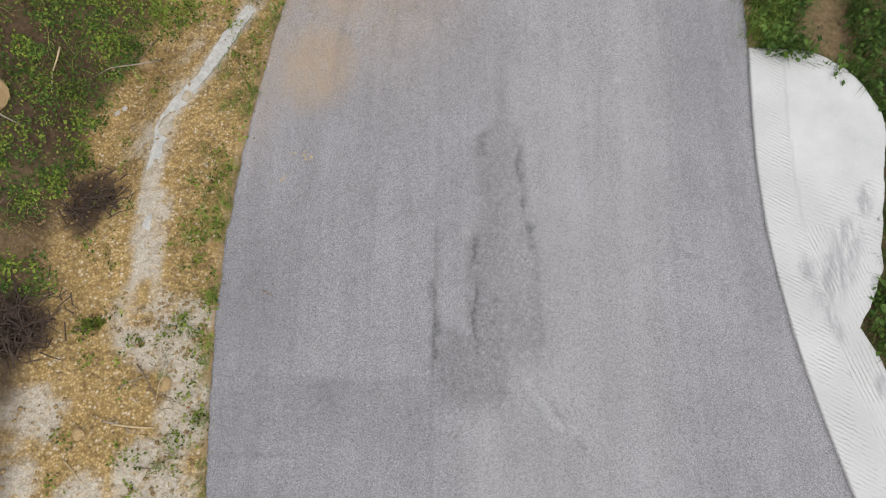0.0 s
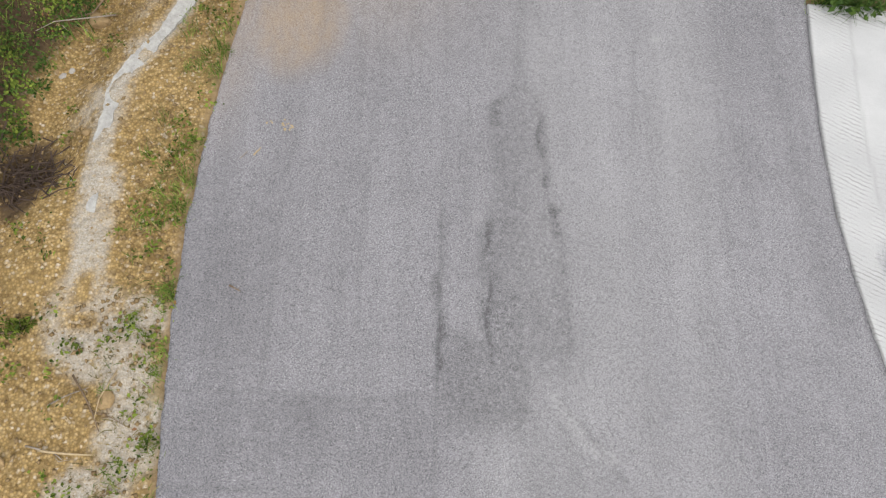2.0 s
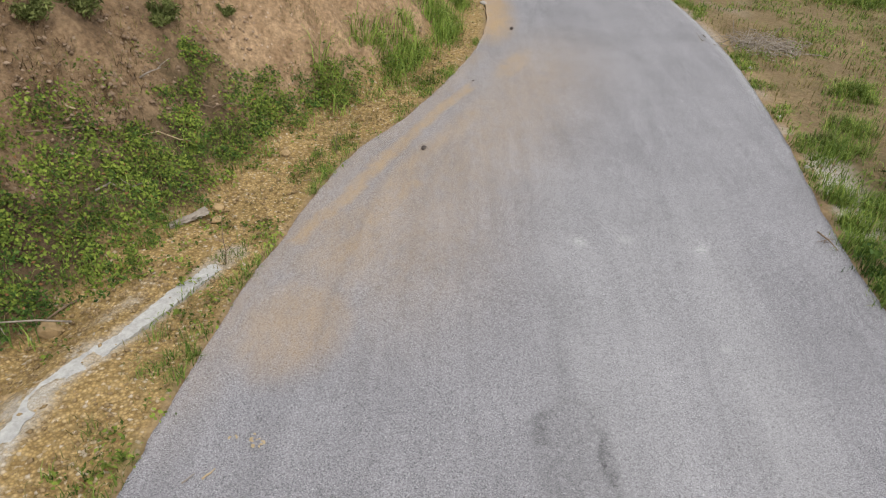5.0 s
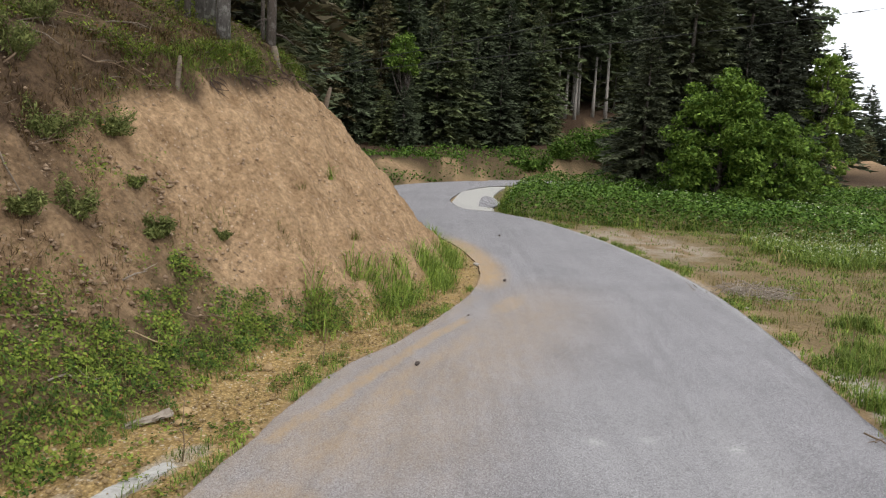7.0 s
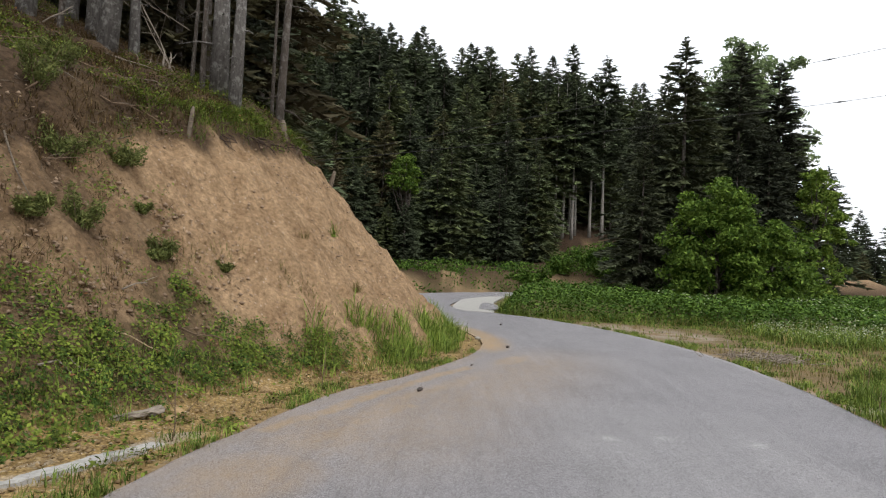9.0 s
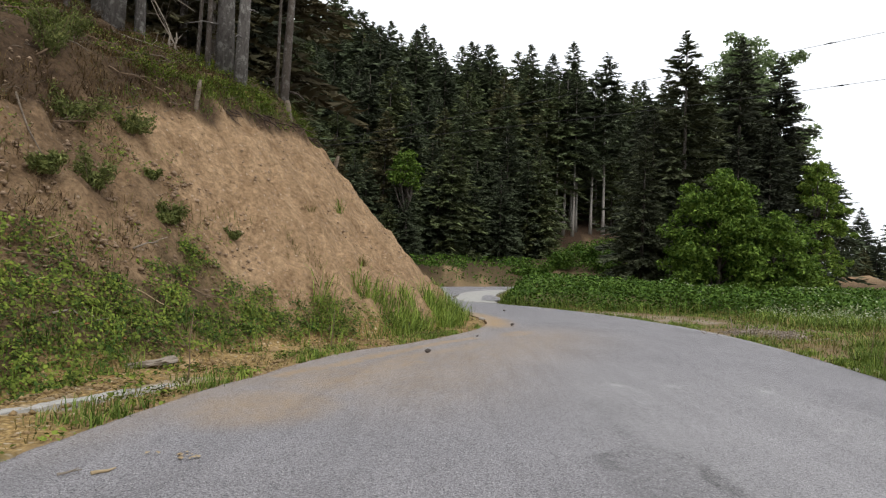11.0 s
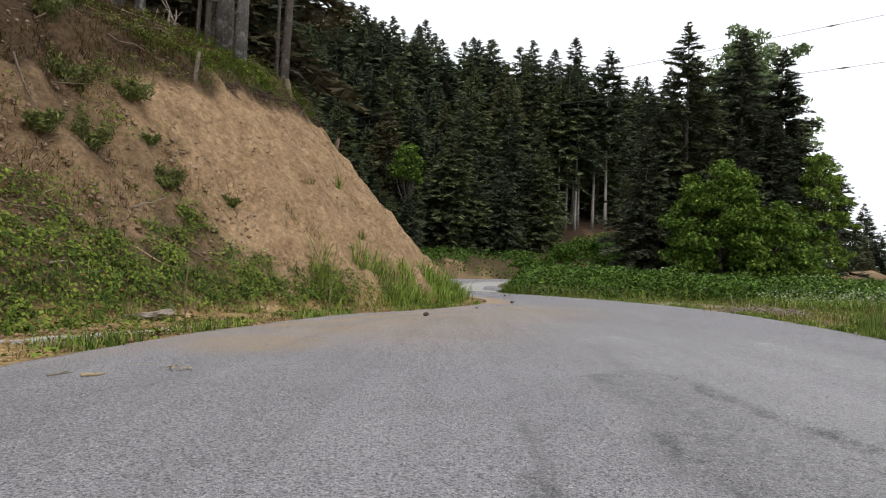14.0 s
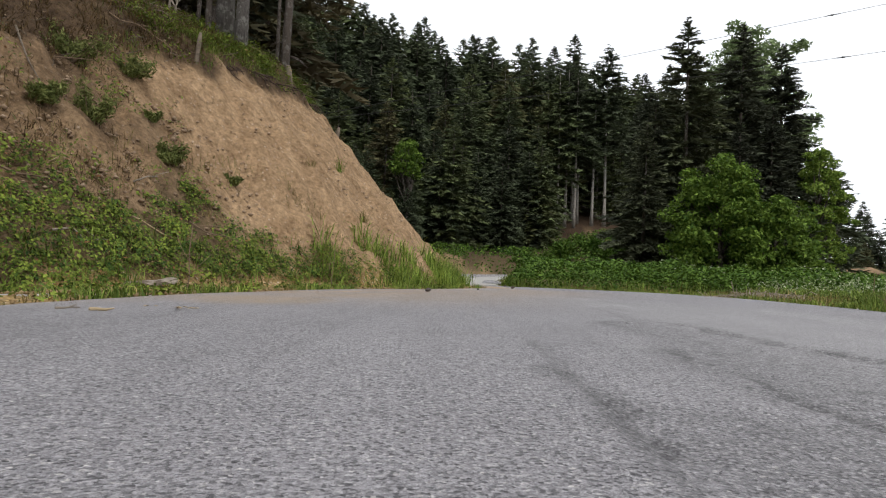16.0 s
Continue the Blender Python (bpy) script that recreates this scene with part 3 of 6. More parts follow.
    dry = np.maximum(top_side * 0.95, low_slope * 0.5 * smooth(0.3, 0.6, n2))
    dry = np.maximum(dry, np.where(L, near * i["steep"] * smooth(9.6, 7.6, py + 0.8 * (n3 - 0.5)) * (0.34 + 0.46 * smooth(0.42, 0.62, 0.5 * n1 + 0.5 * n2)), 0))
    dry = np.maximum(dry, np.where(L, (1 - near) * smooth(0.0, 0.3, dl) * 0.75, 0))
    dry = np.maximum(dry, np.where(R, smooth(0.2, 0.6, dr) * (0.35 + 0.25 * smooth(10.5, 8.0, py)) * (1 - 0.1 * pad), 0))
    bare_far = np.where(L, (1 - near) * smooth(1.2, 1.9, dl + 0.8 * (n2 - 0.5)) * smooth(4.0, 3.2, dl) * smooth(0.34, 0.48, 0.6 * n3 + 0.4 * n2), 0)
    bare_far = np.maximum(bare_far, np.where(L & (px > 7.5) & (px < 17), (1 - near) * smooth(5, 7, dl) * smooth(17, 14, dl) * smooth(0.56, 0.68, 0.6 * n3 + 0.4 * n2), 0))
    dry = dry * (1 - bare_far)
    green = np.where(L, near * (smooth(0.0, 0.06, dl) * smooth(0.25, 0.1, dl) * 0.35 * smooth(0.4, 0.7, n1) + top_side * 0.5 * smooth(0.4, 0.7, n3) + 0.55 * smooth(0.05, 0.2, i["rise"]) * smooth(1.3, 0.7, i["rise"]) * smooth(9.5, 8.0, py) * smooth(0.25, 0.6, n1)), 0)
    green = np.maximum(green, np.where(R, smooth(0.1, 0.5, dr) * (0.3 + 0.3 * smooth(0.35, 0.62, n3) + 0.4 * smooth(22, 26, py)) * (1 - 0.95 * pad), 0))
    green = np.maximum(green, np.where(L, (1 - near) * smooth(0.05, 0.4, dl) * smooth(10, 5, dl) * (0.65 + 0.35 * smooth(0.3, 0.55, n4)) * (1 - bare_far), 0))
    litter_shade = np.where(L, np.maximum((1 - near) * smooth(5.0, 9.0, dl + 3 * n4), near * smooth(-5.0, -6.5, px + 0.35 * (py - 11)) * smooth(9, 11, py)), 0)
    litter_shade = np.maximum(litter_shade, np.where(L, (1 - near) * smooth(1.0, 2.5, dl) * (0.35 + 0.5 * smooth(0.35, 0.6, n3)), 0))
    # darker strip along the lip of the cut, broken up by noise
    litter_shade = np.maximum(litter_shade, np.where(L, near * smooth(9.8, 10.6, py) * smooth(-0.16, -0.05, upper) * smooth(0.12, 0.02, upper) * 0.9 * smooth(0.3, 0.5, 0.5 * n1 + 0.5 * n2), 0))
    # bramble band: plant litter plus the shade between plants, both as dark colour
    litter_shade = np.maximum(litter_shade, np.where(L, near * smooth(0.02, 0.15, i["rise"]) * smooth(1.25, 0.85, i["rise"]) * smooth(9.0, 8.0, py) * (0.1 + 0.3 * smooth(0.3, 0.6, n1) + 0.45 * smooth(5.4, 4.6, py)), 0))
    litter_shade = np.maximum(litter_shade, top_side * 0.75 * smooth(0.42, 0.6, 0.3 * n2 + 0.4 * n1 + 0.3 * value_noise(px, py, 0.2, 8))) * (1 - bare_far)
    for x, y, rx, ry in ((-4.05, 1.55, 0.5, 0.42), (-3.6, 3.05, 0.3, 0.6)):
        litter_shade = np.maximum(litter_shade, 0.9 * smooth(0.1, 0.5, blob(px, py, x, y, rx, ry) * (0.5 + n1)))
    bank = np.maximum(i["steep"] * smooth(5.0, 7.0, py + n3), bare_far)
    one = np.ones_like(px)
    soil_mound = np.exp(-((px - 41) / 5) ** 2 - ((py - 73) / 4) ** 2)
    fresh = 1 - smooth(0.2, 0.5, soil_mound)
    green, dry, litter_shade, bank = green * fresh, dry * fresh, litter_shade * fresh, np.maximum(bank, 1 - fresh)
    ny, nx = gx.shape
    k = np.arange(ny * nx).reshape(ny, nx)
    faces = np.stack([k[:-1, :-1], k[:-1, 1:], k[1:, 1:], k[1:, :-1]], -1).reshape(-1, 4)
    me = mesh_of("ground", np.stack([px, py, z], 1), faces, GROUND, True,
                 dict(cover=np.stack([lime, green, litter_shade, one], 1), cover_two=np.stack([gravel, bank, dry, one], 1)))
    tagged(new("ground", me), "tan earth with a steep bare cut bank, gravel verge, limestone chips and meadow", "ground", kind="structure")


build_ground()


# ---- the road ----
def build_road():
    rows = []
    for k in range(len(LEFT) - 1):
        n = 1
        ym = 0.5 * (LEFT[k][1] + LEFT[k + 1][1])
        gap = math.dist(LEFT[k], LEFT[k + 1])
        if 0.7 < ym < 4.5:
            n = max(1, round(gap / 0.028))
        elif -2.2 < ym < 9:
            n = max(1, round(gap / 0.06))
        elif ym < 20:
            n = max(1, round(gap / 0.2))
        for u in np.linspace(0, 1, n, endpoint=False):
            rows.append((LEFT[k] * (1 - u) + LEFT[k + 1] * u, RIGHT[k] * (1 - u) + RIGHT[k + 1] * u))
    rows.append((LEFT[-1], RIGHT[-1]))
    cols = np.concatenate([np.linspace(0, 0.3, 40, endpoint=False), np.linspace(0.3, 0.58, 122, endpoint=False), np.linspace(0.58, 1, 50)])
    A, B = np.array([r[0] for r in rows]), np.array([r[1] for r in rows])
    # slightly ragged edges
    jl = np.array([noise.fractal(Vector((0, p[1] * 2.5, 5)), 0.8, 2, 4) * 0.025 for p in A])
    jr = np.array([noise.fractal(Vector((9, p[1] * 2.5, 5)), 0.8, 2, 4) * 0.02 for p in B])
    A, B = A + np.stack([jl, 0 * jl], 1), B + np.stack([jr, 0 * jr], 1)
    P = A[:, None, :] * (1 - cols[None, :, None]) + B[:, None, :] * cols[None, :, None]
    px, py = P[..., 0].ravel(), P[..., 1].ravel()
    z = (road_z(A[:, 1])[:, None] * (1 - cols[None, :]) + road_z(B[:, 1])[:, None] * cols[None, :]).ravel()
    n1, n2 = value_noise(px, py, 0.12, 11), value_noise(px, py, 0.5, 12)
    wob = (n1 - 0.5) * 0.07 + (value_noise(px, py, 0.04, 15) - 0.5) * 0.035
    qx, qy = px + wob, py + (n2 - 0.5) * 0.1
    crack_a = [(1.14, 5.6), (1.06, 4.9), (1.0, 4.3), (0.94, 4.08), (0.77, 4.0), (0.76, 3.6), (0.81, 3.25), (0.8, 2.95), (0.71, 2.58), (0.65, 2.36), (0.72, 2.12), (0.69, 1.88), (0.72, 1.6), (0.76, 1.3)]
    crack_b = [(0.98, 4.2), (1.08, 4.18), (1.2, 4.05), (1.22, 3.65), (1.23, 3.3), (1.27, 3.0), (1.32, 2.75), (1.38, 2.35), (1.42, 1.6), (1.28, 1.14), (1.62, 0.76), (1.81, 0.52), (1.91, 0.2), (2.05, -0.6)]
    seam_a = [(0.25, -2.0), (0.25, 1.16), (0.27, 1.83), (0.27, 2.73), (0.24, 3.56), (0.26, 4.46), (0.28, 5.6), (0.5, 7.5)]
    fray = smooth(0.35, 0.6, value_noise(px, py, 0.16, 13))
    left_rim = line_mask(qx, qy, crack_a, 0.006, 0.028) * smooth(1.4, 1.7, py)
    right_rim = line_mask(qx, qy, crack_b, 0.006, 0.03)
    crack = left_rim * np.interp(py, [1.3, 1.8, 2.6, 2.9, 4.0, 4.4, 5.6], [0.5, 0.75, 0.7, 0.35, 0.25, 0.2, 0.1]) * (0.25 + 0.75 * fray)
    crack = np.maximum(crack, right_rim * np.interp(py, [-0.6, 0.8, 1.2, 2.3, 2.6, 3.0, 4.2], [0.2, 0.35, 0.05, 0.1, 0.25, 0.45, 0.45]) * (0.3 + 0.7 * fray))
    old_seam = [(0.26, 2.8), (0.27, 2.55), (0.29, 2.3), (0.26, 2.1), (0.29, 1.85), (0.26, 1.6), (0.28, 1.3), (0.3, 1.1)]
    crack = np.maximum(crack, line_mask(qx, qy, old_seam, 0.005, 0.028) * np.interp(py, [1.1, 1.4, 2.1, 2.8], [0.6, 0.6, 0.45, 0.25]) * (0.2 + 0.8 * fray))
    # short splits raking off the left rim
    for k in range(16):
        y0 = 1.5 + 0.1 * k + 0.06 * math.sin(5.1 * k)
        x0 = np.interp(y0, [p[1] for p in crack_a[::-1]], [p[0] for p in crack_a[::-1]])
        reach = 0.12 + 0.1 * math.sin(2.3 * k) ** 2
        crack = np.maximum(crack, (0.25 + 0.25 * math.sin(1.7 * k)) * line_mask(qx, qy, [(x0 - 0.03, y0), (x0 + reach * 0.5, y0 - 0.03), (x0 + reach, y0 - 0.05 - 0.03 * math.sin(k))], 0.002, 0.012) * fray)
    between = smooth(0.0, 0.06, px - np.interp(py, [p[1] for p in crack_a[::-1]], [p[0] for p in crack_a[::-1]])) * smooth(0.06, 0.0, px - np.interp(py, [p[1] for p in crack_b[::-1]], [p[0] for p in crack_b[::-1]]))
    trough = between * smooth(1.2, 1.6, py) * smooth(4.2, 4.0, py)
    bare = trough * (0.42 + 0.3 * smooth(1.1, 0.9, px) * smooth(4.0, 3.4, py) + 0.2 * smooth(2.3, 1.8, py))
    rough_near = smooth(0.22, 0.34, px + 0.1 * (n2 - 0.5)) * smooth(1.15, 0.95, px) * smooth(1.75, 1.55, py + 0.12 * (n1 - 0.5)) * smooth(0.75, 1.05, py)
    bare = np.maximum(bare, 0.75 * rough_near)
    for line, low, high in ((crack_a, 1.3, 4.2), (crack_b, 2.4, 4.3), (old_seam, 1.0, 2.9)):
        bare = np.maximum(bare, 0.95 * line_mask(qx, qy, line, 0.025, 0.07) * smooth(low - 0.1, low + 0.2, py) * smooth(high + 0.1, high - 0.2, py) * (0.4 + 0.6 * fray))
    stain_shade = 0.75 * smooth(1.17, 1.08, py + 0.05 * n2) * smooth(0.1, 0.75, py) * smooth(0.55, 0.2, px) * (0.6 + 0.4 * smooth(-0.3, -1.0, px))
    stain_shade = np.maximum(stain_shade, 0.35 * smooth(1.1, 0.4, py) * smooth(0.5, -1.0, px))
    stain_shade = np.maximum(stain_shade, 0.9 * blob(px, py, -0.95, 0.95, 0.55, 0.3))
    stain_shade = np.maximum(stain_shade, 0.7 * blob(px, py, -1.5, 0.72, 0.7, 0.35))
    stain_shade = np.maximum(stain_shade, 0.5 * rough_near)
    stain_shade = np.maximum(stain_shade, 0.4 * blob(px, py, 1.25, 1.5, 0.5, 0.8))
    stain_shade = np.maximum(stain_shade, 0.5 * blob(px, py, 1.35, 0.5, 0.5, 1.1, 14))
    stain_shade = np.maximum(stain_shade, 0.45 * line_mask(px, py, crack_b, 0.03, 0.16) * smooth(2.2, 2.9, py))
    stain_shade = np.maximum(stain_shade, 0.4 * line_mask(px, py, crack_a, 0.03, 0.16) * smooth(1.4, 1.8, py))
    # trough a little darker overall: its pits' shade put into the colour
    stain_shade = np.maximum(stain_shade, 0.28 * trough)
    stain_shade = np.maximum(stain_shade, 0.3 * blob(px, py, 1.08, 5.0, 0.2, 1.2, -6))
    stain_shade = np.maximum(stain_shade, 0.6 * smooth(-0.7, -1.7, px) * smooth(4.4, 2.2, py))
    stain_shade = np.maximum(stain_shade, 0.35 * smooth(0.45, 0.38, np.abs(py - 0.2)) * smooth(-0.8, -1.1, px))
    edge_d = np.minimum(np.abs(from_line(px, py, LEFT)[0]), np.abs(from_line(px, py, RIGHT)[0]))
    # shadow band beside the apron and verge, put into the asphalt colour
    stain_shade = np.maximum(stain_shade, np.where(py > 10.5, 0.1, 0.5) * smooth(0.06, 0.0, edge_d))
    pale = np.maximum.reduce([blob(qx, qy, x, y, r, r) for x, y, r in ((1.44, 6.43, 0.13), (1.93, 6.55, 0.12), (2.73, 6.44, 0.13), (2.45, 4.9, 0.06))])
    pale = np.maximum(pale, 0.35 * blob(qx, qy, 0.62, 2.78, 0.1, 0.1))
    pale = np.maximum(pale, 0.6 * line_mask(qx, qy, [(1.25, 1.13), (1.5, 0.78), (1.73, 0.69)], 0.03, 0.06))
    track = smooth(0.2, 0.8, px - 0.08 * py) * smooth(3.0, 2.3, px - 0.08 * py) * smooth(9, 6, py)
    pale = np.maximum(pale, track * (0.18 + 0.2 * value_noise(px * 4, py * 0.5, 1.0, 14)))
    dleft = -from_line(px, py, LEFT)[0]
    pale = np.maximum(pale, 0.75 * smooth(0.16, 0.04, np.abs(from_line(px, py, RIGHT)[0])) * smooth(9.5, 12.0, py) * smooth(30, 26, py))
    sand = 0.55 * blob(px, py, -1.22, 4.95, 0.7, 0.95, -12)
    sand = np.maximum(sand, 0.42 * blob(px, py, -0.85, 6.3, 0.75, 1.7, -18))
    band = np.exp(-((dleft - 0.33 - 0.06 * (n2 - 0.5)) / 0.085) ** 2) * smooth(5.9, 6.5, py) * smooth(11.5, 10.0, py)
    sand = np.maximum(sand, 0.55 * band * smooth(0.2, 0.6, n1 + 0.1))
    sand = np.maximum(sand, 0.75 * line_mask(qx, qy, [(-1.4, 6.2), (-1.31, 6.47), (-0.98, 7.27), (-0.5, 8.64), (-0.04, 9.7), (0.37, 10.68)], 0.03, 0.13) * smooth(0.1, 0.5, n2 + 0.2))
    sand = np.maximum(sand, 0.6 * line_mask(qx, qy, [(-1.05, 5.8), (-0.97, 5.99), (-0.68, 6.73), (-0.3, 7.52)], 0.03, 0.16) * smooth(0.1, 0.6, n2 + 0.1))
    band2 = np.exp(-((dleft - 0.75) / 0.22) ** 2) * smooth(5.2, 6.2, py) * smooth(12.0, 9.0, py)
    sand = np.maximum(sand, 0.55 * band2)
    sand = np.maximum(sand, 0.36 * np.exp(-((dleft - 1.2) / 0.9) ** 2) * smooth(4.0, 6.5, py) * smooth(15.0, 11.0, py))
    sand = np.maximum(sand, 0.95 * smooth(0.75, 0.2, dleft) * smooth(12.2, 14.0, py) * smooth(21.5, 18.5, py))
    sand = np.maximum(sand, 0.6 * blob(px, py, 1.15, 11.8, 0.35, 1.3, -20))
    sand = np.maximum(sand, 0.35 * smooth(0.5, 0.0, dleft) * smooth(3.0, 5.0, py) * smooth(13, 12, py))
    seam = np.maximum(line_mask(px, py, seam_a, 0.004, 0.03) * np.interp(py, [-2, 0.9, 1.2, 2.7, 3.2, 7], [0.3, 0.3, 0.8, 0.7, 0.22, 0.15]), 0.5 * line_mask(px, py, [(-2.0, 1.15), (-1.1, 1.14), (-0.41, 1.1), (0.25, 1.16)], 0.004, 0.03))
    seam = np.maximum(seam, 0.6 * line_mask(px, py, [(-1.9, 0.39), (-1.04, 0.39)], 0.004, 0.03))
    for x0, x1, w in ((-1.2, -0.75, 0.35), (2.05, 2.5, 0.3), (2.95, 3.25, 0.3), (-0.45, -0.2, 0.25)):
        seam = np.maximum(seam, w * line_mask(px, py, [(x0, -1.0), (x0, 3.0), (x1, 7.0), (x1 + 0.7, 11.0)], 0.004, 0.04))
    pit = value_noise(px, py, 0.045, 16)
    dip = -0.008 * crack - np.maximum(trough, rough_near) * (0.002 + 0.004 * n1 + 0.008 * pit)
    nr, nc = P.shape[:2]
    v = np.stack([px, py, z + dip], 1)
    k = np.arange(nr * nc).reshape(nr, nc)
    faces = np.stack([k[:-1, :-1], k[:-1, 1:], k[1:, 1:], k[1:, :-1]], -1).reshape(-1, 4)
    # broken flanks down into the ground
    skirts, fl, base = [v], [faces], nr * nc
    for col, sgn in ((0, -1), (nc - 1, 1)):
        e = v[k[:, col]].copy()
        e[:, 0] += sgn * 0.025
        e[:, 2] -= 0.12
        skirts.append(e)
        a, b = k[:, col], base + np.arange(nr)
        q = np.stack([a[:-1], b[:-1], b[1:], a[1:]], 1)
        fl.append(q[:, ::-1] if sgn > 0 else q)
        base += nr
    v, faces = np.vstack(skirts), np.vstack(fl)
    pad = np.zeros(2 * nr)

    def pack(a, b, c):
        return np.stack([np.concatenate([q, pad + (0.6 if q is stain_shade else 0)]) for q in (a, b, c)] + [np.ones(len(v))], 1)

    me = mesh_of("road", v, faces, ASPHALT, True, dict(wear_shade=pack(stain_shade, sand, crack), wear_two=pack(pale, bare, seam)))
    tagged(new("road", me), "grey weathered asphalt road with cracks, dark patches and washed-on orange sand", "road", kind="structure")


build_road()


# ---- white concrete beside the road ----
def build_apron():
    ys = np.arange(-2.4, 5.46, 0.03)
    outer = [(-2.4, 6.8), (-1.5, 6.35), (-0.5, 5.85), (0.5, 5.5), (1.34, 5.13), (1.83, 4.95), (2.5, 5.34), (3.6, 5.6), (4.44, 5.8), (4.7, 5.74), (4.96, 5.63), (5.2, 5.42), (5.35, 5.16), (5.46, 4.8)]
    inner = np.interp(ys, RIGHT[:, 1], RIGHT[:, 0]) + 0.012
    out = np.interp(ys, [p[0] for p in outer], [p[1] for p in outer])
    out = out + np.array([noise.fractal(Vector((3, y * 3, 1)), 0.8, 2, 4) * 0.03 for y in ys])
    cols = np.linspace(0, 1, 48)
    px = (inner[:, None] * (1 - cols) + out[:, None] * cols).ravel()
    py = np.repeat(ys, len(cols))
    n1 = value_noise(px, py, 0.15, 21)
    # broom strokes in three fields that meet at angles
    d_in = px - np.interp(py, RIGHT[:, 1], RIGHT[:, 0])
    strip = smooth(0.48, 0.44, d_in)
    low = smooth(3.0, 2.85, py + 0.45 * (px - 4.9)) * (1 - strip)
    mid = (1 - strip) * (1 - low)

    swept = strip * smooth(5.3, 4.2, py + 0.8 * (n1 - 0.5)) * 0.9 + low * 0.95 + mid * smooth(4.0, 3.1, py + (n1 - 0.5)) * 0.8
    swept = np.maximum(swept, 0.9 * smooth(5.05, 5.25, py))
    groove = 0.35 * smooth(0.03, 0.008, np.abs(d_in - 0.45)) * smooth(2.6, 3.2, py)
    wet = np.maximum.reduce([blob(px, py, x, y, a, b, t) for x, y, a, b, t in ((4.82, 2.55, 0.3, 0.95, -30), (4.98, 2.85, 0.26, 0.5, -25), (5.3, 3.35, 0.16, 0.35, -20), (4.45, 2.5, 0.16, 0.25, 0), (4.62, 1.9, 0.12, 0.4, 20), (5.05, 1.2, 0.12, 0.2, 0), (5.5, 0.4, 0.2, 0.4, 30))])
    z = 0.012 - 0.05 * smooth(0.7, 1.6, d_in)
    nr, nc = len(ys), len(cols)
    k = np.arange(nr * nc).reshape(nr, nc)
    v = np.stack([px, py, z], 1)
    faces = np.stack([k[:-1, :-1], k[:-1, 1:], k[1:, 1:], k[1:, :-1]], -1).reshape(-1, 4)
    ring = np.concatenate([k[0, :], k[1:, -1], k[-1, -2::-1], k[-2:0:-1, 0]])
    low_v = v[ring].copy()
    low_v[:, 2] -= 0.22
    b = nr * nc + np.arange(len(ring))
    wall = np.stack([ring, b, np.roll(b, -1), np.roll(ring, -1)], 1)
    v, faces = np.vstack([v, low_v]), np.vstack([faces, wall])
    fill = np.zeros(len(ring))
    one = np.ones(len(v))
    att = np.stack([np.concatenate([q, fill]) for q in (wet, strip, low)] + [one], 1)
    att2 = np.stack([np.concatenate([q, fill]) for q in (swept, groove, 0 * wet)] + [one], 1)
    ob = new("concrete_apron", mesh_of("concrete_apron", v, faces, CONCRETE, False, dict(broom=att, broom_two=att2)))
    tagged(ob, "white broomed concrete apron beside the road with grey damp patches", "pavement", kind="structure")


def slab(name, outline, z, thick, label, material=None):
    """A flat concrete slab with a slightly broken rim."""
    p = catmull(outline + outline[:1], 5)[:-1]
    n = len(p)
    mid = np.mean(p, axis=0)
    rings = [mid + (np.asarray(p) - mid) * s for s in (1.0, 0.8, 0.55, 0.3, 0.08)]
    v = [(x, y, gz(x, y) + z) for r in rings for x, y in r] + [(x, y, gz(x, y) + z - thick) for x, y in p]
    f = [(j * n + i, j * n + (i + 1) % n, (j + 1) * n + (i + 1) % n, (j + 1) * n + i) for j in range(4) for i in range(n)]
    f += [tuple(range(4 * n, 5 * n))] + [(i, 5 * n + i, 5 * n + (i + 1) % n, (i + 1) % n) for i in range(n)]
    ob = new(name, mesh_of(name, v, f, material or EDGING))
    return tagged(ob, label, "pavement", kind="structure")


def build_edging():
    rng = np.random.default_rng(4)
    c = catmull(CHANNEL[::3].tolist(), 6)
    t = np.gradient(c, axis=0)
    t /= np.linalg.norm(t, axis=1)[:, None]
    nrm = np.stack([-t[:, 1], t[:, 0]], 1)
    u = np.linspace(0, 1, len(c))
    w = 0.03 + 0.05 * value_noise(u * 5, u * 0, 0.35, 31) + 0.02 * rng.random(len(c))
    w = w * smooth(0, 0.05, u) * smooth(1, 0.8, u) + 0.012
    z = land(c[:, 0], c[:, 1])[0] + 0.016 - 0.02 * value_noise(u * 5, u * 0, 0.2, 33)
    a, b = c + nrm * w[:, None], c - nrm * w[:, None]
    v = np.vstack([np.c_[a, z - 0.15], np.c_[a, z], np.c_[b, z - 0.006], np.c_[b, z - 0.15]])
    n = len(c)
    f = [(j * n + i, j * n + i + 1, (j + 1) * n + i + 1, (j + 1) * n + i) for j in range(3) for i in range(n - 1)]
    f += [(0, n, 2 * n, 3 * n), (n - 1, 4 * n - 1, 3 * n - 1, 2 * n - 1)]
    ob = new("concrete_edging", mesh_of("concrete_edging", v, f, EDGING))
    tagged(ob, "narrow crumbling white concrete edging half buried in gravel", "kerb", kind="structure")


build_apron()
build_edging()
slab("concrete_island", [(0.4, 32.4), (0.65, 30.8), (1.2, 29.9), (2.1, 29.6), (2.1, 31.2), (2.6, 32.6), (2.5, 35.6), (3.0, 38.4), (3.5, 40.6), (2.6, 40.3), (1.6, 38.7), (0.88, 36.9)], 0.075, 0.3, "pale concrete island on the inside of the far bend")
